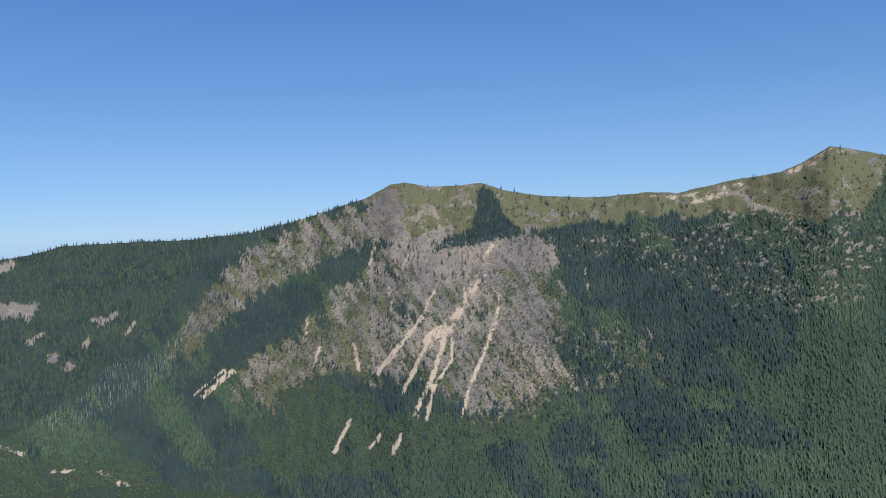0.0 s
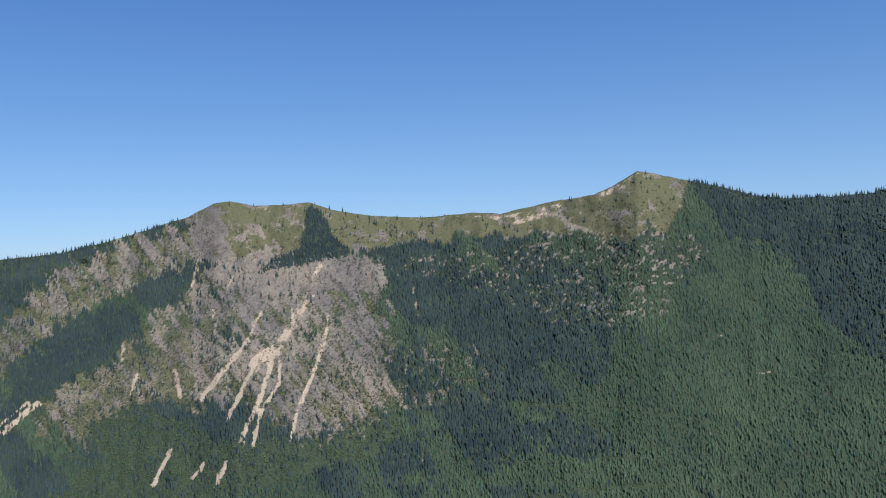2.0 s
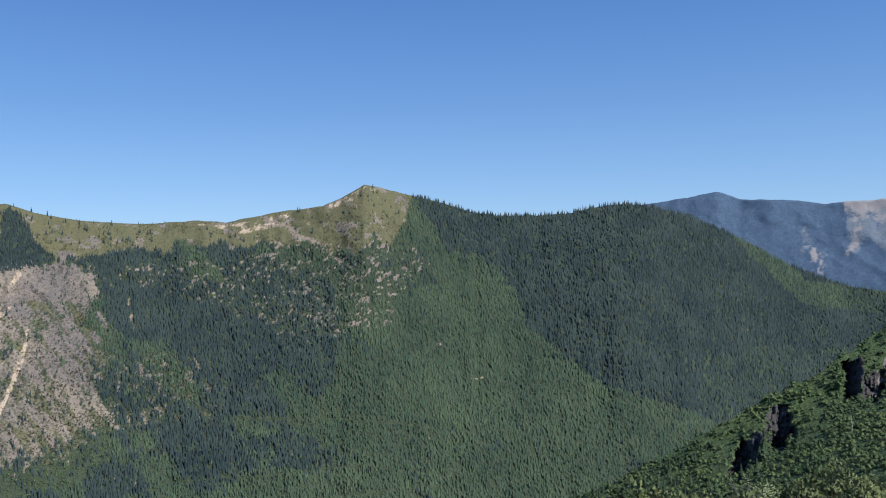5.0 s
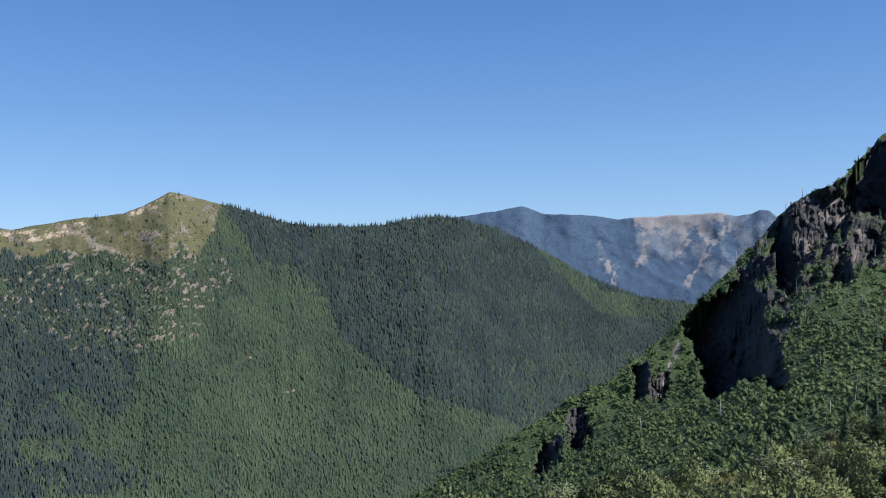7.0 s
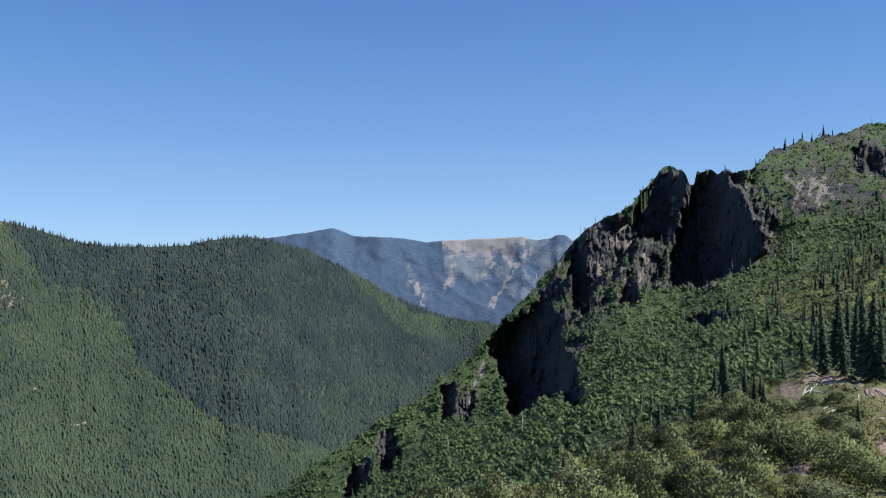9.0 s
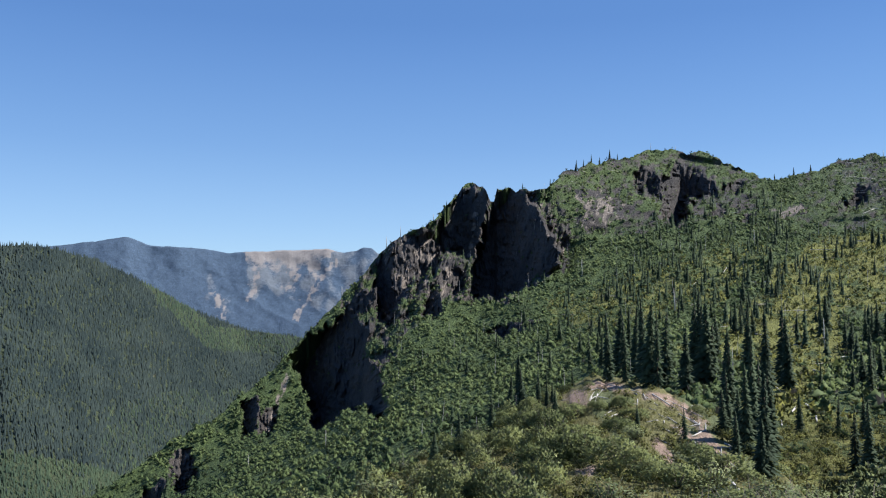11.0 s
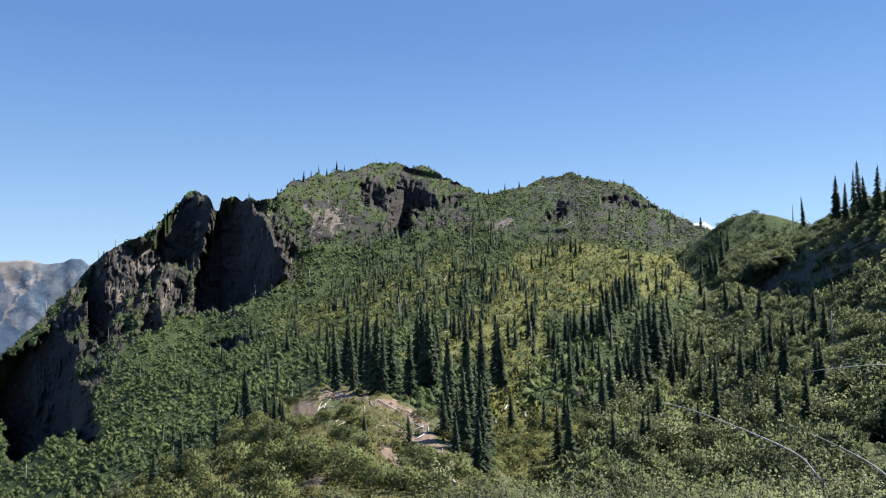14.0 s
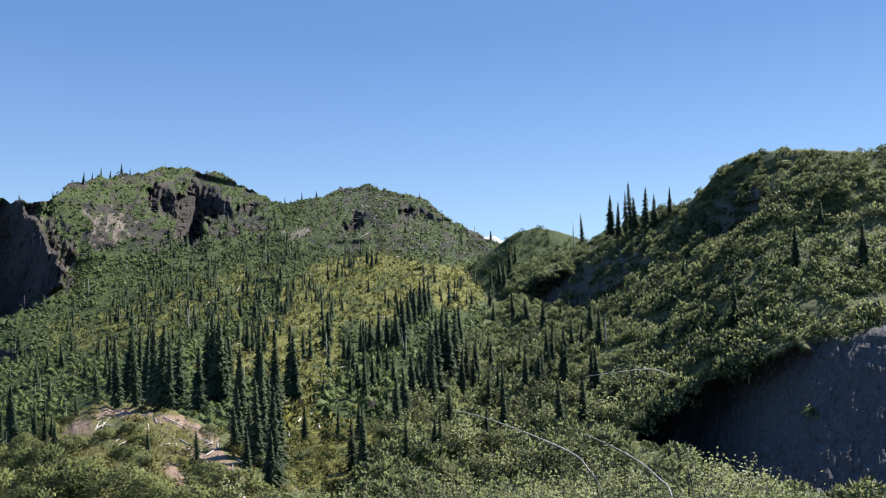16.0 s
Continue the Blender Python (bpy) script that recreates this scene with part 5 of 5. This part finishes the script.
FRONT = [(88.0, -9.7, 3.0), (88.4, -9.8, 4.3), (88.9, -10.4, 3.7), (89.4, -10.8, 5.6), (89.8, -10.4, 7.2), (90.1, -10.1, 5.3), (90.5, -12.2, 6.7), (90.9, -10.8, 6.0), (90.6, -7.1, 5.3), (91.6, -6.3, 4.8), (91.9, -6.7, 4.6), (92.4, -3.3, 1.5),
         (94.1, -3.0, 2.3), (93.9, -3.3, 2.1), (93.7, -6.7, 1.9), (92.5, -9.2, 2.4), (94.7, -9.3, 2.4), (74.7, -8.2, 3.5), (74.1, -8.0, 1.8), (76.7, -8.2, 1.7), (80.1, -3.8, 1.9)]
MIDDLE = [(96.3, -3.7, 2.4), (96.7, -3.4, 2.1), (97.0, -3.6, 2.5), (97.5, -3.4, 2.7), (98.1, -3.4, 2.5), (98.5, -3.4, 2.1), (98.8, -3.4, 3.0), (99.2, -3.2, 3.2), (99.6, -1.9, 2.5), (100.0, -1.7, 2.5), (100.4, -1.5, 2.8), (100.8, -1.3, 2.8),
          (101.0, -1.1, 2.8), (99.1, -1.1, 1.5), (98.8, -0.3, 1.1), (96.1, -6.4, 2.3), (96.5, -6.8, 3.0), (97.1, -6.0, 2.4), (97.5, -4.9, 1.9), (96.1, -9.3, 2.6), (96.4, -11.5, 4.4), (95.6, -11.5, 4.0)]
HOLLOW = [(101.0, -6.7, 4.5), (101.5, -6.4, 4.5), (101.9, -5.3, 4.1), (102.3, -5.6, 4.8), (102.7, -4.9, 4.3), (103.0, -4.2, 3.4), (103.2, -3.8, 3.3), (103.3, -6.7, 1.8), (101.4, -3.8, 3.0), (101.8, -3.2, 2.8), (101.6, -10.7, 3.6), (101.2, -10.4, 2.5),
          (99.4, -10.8, 2.9), (104.8, -9.9, 2.5), (104.0, -6.3, 2.2), (105.6, -6.7, 2.2), (105.1, -6.7, 1.8), (106.0, -6.0, 1.8), (108.4, -6.6, 2.9), (108.7, -6.3, 2.8), (109.1, -5.9, 2.3), (110.2, -6.2, 3.5), (110.1, -5.5, 2.5), (107.4, -6.7, 1.4)]
SADDLE = [(105.7, 1.0, 1.9), (106.0, 1.4, 1.8), (106.2, 0.6, 1.8), (106.6, 1.4, 2.2), (107.0, 2.1, 1.8), (107.3, 2.4, 1.6), (105.3, 0.3, 1.9), (96.8, 2.4, 1.1), (97.1, 2.2, 1.3), (97.5, 2.4, 0.8), (96.9, 0.5, 1.2), (102.3, 0.7, 0.8),
          (102.8, 0.7, 0.9), (103.4, 1.1, 0.4), (104.3, 0.8, 0.8), (101.4, 1.1, 0.9), (100.7, 1.7, 0.9), (94.2, 1.3, 1.2), (94.8, 1.4, 1.3), (95.1, 1.6, 1.0)]
spots = []
for a, e, h in GROVE + FRONT + MIDDLE + HOLLOW + SADDLE:
    q = footing(a, e)
    spots.append((q, math.hypot(q.x, q.y) * (math.tan(radians(e + h)) - math.tan(radians(e))), rng.uniform(0.8, 1.2)))
for n, a0, a1, e0, e1, h0, h1 in [(8, 71, 79, -7, -4, 4, 8), (12, 95, 100, -8, -4, 4, 8), (30, 80, 92, -1.4, 3.0, 5, 9), (14, 84, 92, -3, 0, 5, 9), (8, 98, 104, -2.5, 0, 5, 8), (8, 75, 80, -5, -2.5, 5, 9)]:
    spots += [(p, rng.uniform(h0, h1), rng.uniform(0.8, 1.2)) for p in between(rng, ridge, n, a0, a1, e0, e1)]
for a, top, h in [(111.5, 5.6, 5), (113.4, 6.8, 7), (113.9, 6.3, 6), (114.4, 7.0, 7), (114.8, 7.6, 9), (115.1, 6.6, 7), (115.7, 7.2, 8), (116.3, 6.7, 6), (117.3, 7.1, 4)]:
    az, r = radians(a), curve([(106, 150), (112, 152), (118, 130)], a)
    spots.append((Vector((r * math.sin(az), r * math.cos(az), EYE.z + r * math.tan(radians(top)) - h)), h, 1.0))
for a, e, h in [(125.0, 1.3, 4.5), (128.8, 1.3, 4.5), (121.2, -2.0, 4), (118, 0.5, 3.5), (126.5, 4.0, 3.0), (112.5, -3.5, 4.5), (109, -4.5, 4.0), (107.5, -6.5, 4.5), (105, -7.5, 4.0), (103.5, -5.5, 5)]:
    spots.append((hill.at(a, e), h, 1.0))
spots += [(q, rng.uniform(2.5, 5.0), rng.uniform(0.9, 1.3)) for q in between(rng, hill, 55, 98.5, 113, -9.5, 1.5)]
for a, e, h in [(74.9, -8.4, 3.4), (70.7, -11.4, 2.6), (69.0, -12.2, 2.2), (77.2, -9.2, 2.2), (64.5, -14.2, 1.8), (85.6, -10.2, 2.0), (76.0, -8.3, 2.4), (77.0, -8.0, 1.6), (82.6, -9.6, 1.6), (88.8, -11.0, 2.4), (90.2, -12.2, 2.8), (72.8, -10.0, 2.8)]:
    spots.append((knoll.at(a, e), h, 1.2))
for a, h in [(78.6, 9), (79.1, 6), (79.7, 7), (80.2, 6), (80.9, 8), (81.4, 6), (75.0, 5), (76.9, 5), (92.4, 7), (93.4, 6), (91.3, 6), (108.0, 4), (69.8, 4)]:
    spots.append((ridge.at(a, 20) - Vector((0, 0, 0.3)), h, 1.0))
spots.sort(key=lambda q: q[0].length)
plant([fir_tree(rng, 38, 0.15), fir_tree(rng, 38, 0.135, 0.1), fir_tree(rng, 34, 0.185, 0.05), fir_tree(rng, 36, 0.125, 0.25), fir_tree(rng, 32, 0.165, 0.15), fir_tree(rng, 30, 0.14, 0.4)], rng, [(p, h, w) for p, h, w in spots])

# shrubs on the brow, the knoll and the hill's foot
GREEN = "leafy green alder shrub with upright stems"
WILLOW = "pale green willow shrub with fine leaves"
spots = [(p, rng.uniform(1.0, 1.9), rng.uniform(0.9, 1.3)) for p in between(rng, brow, 75, 86, 132, -19.0, -16.0)]
spots += [(brow.at(a, e), h, 1.1) for a, e, h in [(109.0, -16.2, 1.4), (110.6, -16.2, 1.7), (112.2, -16.0, 1.9), (113.6, -16.3, 1.8), (114.8, -16.4, 1.6), (117.9, -16.0, 2.0), (119.2, -16.2, 2.2), (120.5, -16.0, 1.9), (122.3, -16.3, 1.7)]]
plant([shrub(rng, 30, 74, 0.019, 0.75, WILLOW), shrub(rng, 32, 68, 0.018, 0.85, WILLOW), shrub(rng, 28, 74, 0.02, 0.65, WILLOW)], rng, spots)
spots = [(p, rng.uniform(0.5, 1.5), rng.uniform(1.0, 1.7)) for p in between(rng, knoll, 30, 50, 91, -18, -9.5)]
spots += [(p, rng.uniform(1.4, 2.8), rng.uniform(0.9, 1.4)) for p in between(rng, hill, 75, 98, 117, -13, -3)]
plant([shrub(rng, 22, 24, 0.046, 0.8, GREEN), shrub(rng, 24, 22, 0.044, 0.95, GREEN), shrub(rng, 20, 26, 0.048, 0.7, GREEN)], rng, spots)
GREY = "rounded grey-green shrub on the dry knoll"
spots = []
for a, e, w in [(81.42, -8.25, 1.6), (81.31, -9.72, 1.9), (86.32, -11.39, 2.3), (81.29, -12.1, 3.4), (79.07, -11.8, 2.2), (75.27, -9.73, 2.6), (74.2, -10.71, 1.6), (83.35, -12.72, 2.1), (77.61, -10.95, 1.8), (89.1, -12.4, 1.7), (80.02, -8.37, 1.2), (78.54, -8.84, 1.4), (76.7, -11.6, 1.6), (76.6, -8.1, 1.5), (77.9, -7.3, 1.0), (75.4, -8.6, 1.5), (82.2, -6.9, 0.8), (86.4, -8.4, 1.0), (88.3, -9.8, 1.4), (89.6, -10.8, 1.6), (91.0, -12.0, 1.7), (87.6, -12.6, 1.3), (79.4, -6.9, 0.7), (73.6, -9.6, 1.7), (72.0, -10.6, 1.5)]:
    q = knoll.at(a, e)
    spots.append((q, q.length * math.tan(radians(w)) * 0.8, 1.15))
for _ in range(26):
    a = rng.uniform(58, 90)
    spots.append((knoll.at(a, curve(CREST_K, a) - rng.uniform(1.6, 7.0)), rng.uniform(0.8, 2.4), rng.uniform(1.0, 1.4)))
plant([round_shrub(rng, GREY) for _ in range(4)], rng, [(p, h * 1.25, w * 1.1) for p, h, w in spots])
p, i, j = knoll.sample(rng, 130, (1 - knoll_bare) * (knoll.A < 78) * (0.15 + (fbm(knoll.A * 0.5, knoll.E * 0.8, 125) > 0.05)), near=0.4)
scatter("knoll_brush", BUSH_FINE, rng, p, rng.uniform(1.0, 2.8, len(p)), M_KNOLL, "round grey-green shrubs on the knoll", "brush")
p, i, j = knoll.sample(rng, 1500, (1 - knoll_bare) * (0.3 + (fbm(knoll.A * 0.8, knoll.E * 1.2, 124) > 0)), near=0.6)
scatter("knoll_heather", BUSH_MID, rng, p, rng.uniform(0.25, 0.9, len(p)), M_HEATH, "low heather and huckleberry clumps on the knoll", "heather")


# dead snags, fallen logs, bent bleached stems
def snag(pos, h, r, lean, limbs=4):
    root = new("dead_tree")
    top = Vector((lean[0] * h, lean[1] * h, h))
    tv, tf = tube([(0, 0, -0.4), top * 0.5 + Vector((0.03 * h, 0, 0)), top], [r, r * 0.75, r * 0.3], 8)
    part("trunk", mesh_of("trunk", tv, tf, M_DEAD), root)
    for _ in range(limbs):
        u = rng.uniform(0.3, 0.9)
        a = rng.random() * 6.283
        q = h * rng.uniform(0.06, 0.16)
        b = top * u
        lv, lf = tube([b, b + Vector((math.cos(a) * q * 0.6, math.sin(a) * q * 0.6, 0.0)), b + Vector((math.cos(a) * q, math.sin(a) * q, -0.1 * q))], [r * 0.25, r * 0.18, r * 0.05], 4)
        part("branch", mesh_of("branch", lv, lf, M_DEAD), root)
    root.location = pos
    return tagged(root, "bare grey standing dead tree trunk", "dead tree", "dead trees")


for a, e, h, r in [(94.0, -4.0, 7.0, 0.16), (99.4, -4.2, 6.0, 0.16), (100.2, -7.0, 5.0, 0.15), (68.0, -10.5, 4.5, 0.09), (96.0, -12.2, 2.6, 0.09), (88.6, -6.5, 7, 0.12), (85.0, -2.0, 9, 0.2),
                   (79.0, 0.5, 9, 0.2), (83.0, -3.5, 8, 0.15), (103.8, 0.0, 7, 0.18), (61.5, -11, 7, 0.15), (56.5, -12, 6, 0.14), (72.5, 3.8, 8, 0.2), (90.0, 2.4, 9, 0.22)]:
    snag(ridge.at(a, e), h, r, rng.normal(0, 0.03, 2))
for a, h in [(62.6, 7), (65.6, 8), (66.6, 8), (68.9, 5), (83.6, 7), (85.2, 4), (97.5, 5), (104.2, 5)]:
    snag(ridge.at(a, 20) - Vector((0, 0, 0.3)), h, 0.25, rng.normal(0, 0.02, 2), 2)
snag(hill.at(110.98, 20) - Vector((0, 0, 0.3)), 5.5, 0.16, (0.0, 0.01), 2)
for a, e, h in [(121.5, -5.6, 3.0), (121.9, -5.6, 2.4), (113.0, -3.5, 3.0)]:
    snag(hill.at(a, e), h, 0.09, rng.normal(0, 0.05, 2), 6)


def log(p0, p1, r, label="bleached fallen log lying on the slope"):
    p0, p1 = Vector(p0), Vector(p1)
    mid = (p0 + p1) / 2
    lv, lf = tube([p0 - mid, (p0 - mid) * 0.3 + Vector((0, 0, 0.02)), (p1 - mid) * 0.4, p1 - mid], [r, r * 0.92, r * 0.8, r * 0.45], 8)
    ob = new("fallen_log", mesh_of("fallen_log", lv, lf, M_DEAD))
    ob.location = mid + Vector((0, 0, r * 0.7))
    return tagged(ob, label, "log", "fallen logs")


for a0, e0, a1, e1, r in [(80.79, -6.75, 82.85, -7.2, 0.07), (80.97, -6.9, 83.7, -7.6, 0.07), (83.61, -7.3, 85.22, -8.31, 0.1), (83.04, -7.3, 83.22, -7.68, 0.06), (84.94, -7.83, 86.75, -8.65, 0.08), (85.89, -8.1, 86.18, -7.9, 0.07),
                          (86.93, -9.5, 87.0, -9.0, 0.07), (87.18, -11.42, 89.0, -13.21, 0.22), (85.31, -8.5, 86.45, -9.19, 0.06), (74.84, -8.9, 75.46, -9.1, 0.05), (77.54, -7.88, 77.91, -7.8, 0.06),
                          (83.95, -10.2, 85.09, -10.62, 0.06), (87.93, -12.18, 88.4, -12.92, 0.07), (71.8, -10.9, 72.9, -10.7, 0.06), (60.5, -15.6, 63.0, -15.3, 0.06), (82.2, -7.2, 84.4, -7.9, 0.05), (79.4, -7.2, 80.0, -7.0, 0.05)]:
    log(knoll.at(a0, e0), knoll.at(a1, e1), r * 0.55)
for k in range(34):
    a = rng.uniform(79.5, 89.5)
    e = curve(CREST_K, a) - rng.uniform(0.3, 2.6)
    log(knoll.at(a, e), knoll.at(a + rng.uniform(-0.9, 1.1), e - rng.uniform(0.05, 0.6)), rng.uniform(0.025, 0.05))
for k in range(60):
    a, e = rng.uniform(84, 105), rng.uniform(-9, 5)
    p0 = ridge.at(a, e)
    p1 = ridge.at(a + rng.uniform(-0.8, 0.8), e - rng.uniform(0.1, 0.5))
    if (p1 - p0).length < 16:
        log(p0, p1, 0.16)


def bent_stem(points, r, label):
    """A thin bleached stem arching through the air along (heading, height angle, distance) points."""
    pts = [EYE + heading(a, e) * d for a, e, d in points]
    out = []
    for k in range(len(pts) - 1):
        p = [pts[max(k - 1, 0)], pts[k], pts[k + 1], pts[min(k + 2, len(pts) - 1)]]
        for u in (0, 0.25, 0.5, 0.75):
            out.append(0.5 * ((2 * p[1]) + (p[2] - p[0]) * u + (2 * p[0] - 5 * p[1] + 4 * p[2] - p[3]) * u ** 2 + (3 * p[1] - p[0] - 3 * p[2] + p[3]) * u ** 3))
    out.append(pts[-1])
    n = len(out)
    base = out[-1].copy()
    bv, bf = tube([q - base for q in out], [r * (0.35 + 0.65 * k / (n - 1)) for k in range(n)], 6)
    ob = new("bent_stem", mesh_of("bent_stem", bv, bf, M_DEAD))
    ob.location = base
    return tagged(ob, label, "branch", "bent stems")


bent_stem([(102.45, -7.54, 20), (104.41, -8.02, 20), (106.8, -8.88, 19.7), (109.14, -9.81, 19.2), (110.61, -10.53, 19), (111.3, -11.2, 19), (112.4, -13.0, 19), (112.8, -16.5, 19)], 0.027, "bleached dead stem bent over the shrubs")
bent_stem([(111.24, -9.15, 18), (112.79, -9.81, 18), (114.73, -10.82, 17.7), (116.07, -11.92, 17.2), (116.77, -12.85, 17), (117.2, -16.6, 16.5)], 0.023, "bleached dead stem bent over the shrubs")
bent_stem([(111.37, -5.42, 46), (112.96, -5.19, 46), (114.74, -4.97, 46.3), (116.03, -4.95, 46.8), (116.9, -5.3, 47.5)], 0.035, "bleached dead branch reaching out of the shrubs")

# dry grass on the knoll and the brow
def tuft_template(rng, n):
    v, f = [], []
    for _ in range(n):
        a, lean, h = rng.random() * 6.283, rng.uniform(0.1, 0.5), rng.uniform(0.6, 1.0)
        x, y = rng.normal(0, 0.12, 2)
        b = len(v)
        v += [(x - 0.035 * math.sin(a), y + 0.035 * math.cos(a), -0.05), (x + 0.035 * math.sin(a), y - 0.035 * math.cos(a), -0.05), (x + lean * h * math.cos(a), y + lean * h * math.sin(a), h)]
        f.append((b, b + 1, b + 2))
    return np.array(v), np.array(f)


M_GRASS = leaf_material("dry_grass_blades", (0.14, 0.145, 0.05), (0.3, 0.27, 0.105), 0.3, 0.7, False, 0.3)
TUFTS = [tuft_template(rng, 9) for _ in range(4)]
p, i, j = knoll.sample(rng, 11000, knoll_grass * (1 - 0.85 * knoll_bare), near=1.2)
scatter("knoll_grass", TUFTS, rng, p, rng.uniform(0.12, 0.34, len(p)), M_GRASS, "dry yellow-green grass on the knoll", "grass")
p, i, j = brow.sample(rng, 5000, (brow.R > 7) * 1.0, near=0.6)
scatter("brow_grass", TUFTS, rng, p, rng.uniform(0.2, 0.5, len(p)), M_GRASS, "dry yellow-green grass on the brow", "grass")
p, i, j = ridge.sample(rng, 3500, gully, near=0.5)
scatter("gully_grass", TUFTS, rng, p, rng.uniform(0.25, 0.6, len(p)), M_GRASS, "yellow-green grass in the gully", "grass")
p, i, j = ridge.sample(rng, 800, gully)
scatter("gully_heather", BUSH_MID, rng, p, rng.uniform(0.5, 1.4, len(p)), M_HEATH, "low heather clumps in the gully", "heather")
p, i, j = ridge.sample(rng, 3500, blur(ridge_grass, 14) * far_part, near=0.3)
scatter("slope_heather", BUSH_FAR, rng, p, rng.uniform(0.8, 2.2, len(p)), M_HEATH, "yellow-green heather clumps on the open slope", "heather")
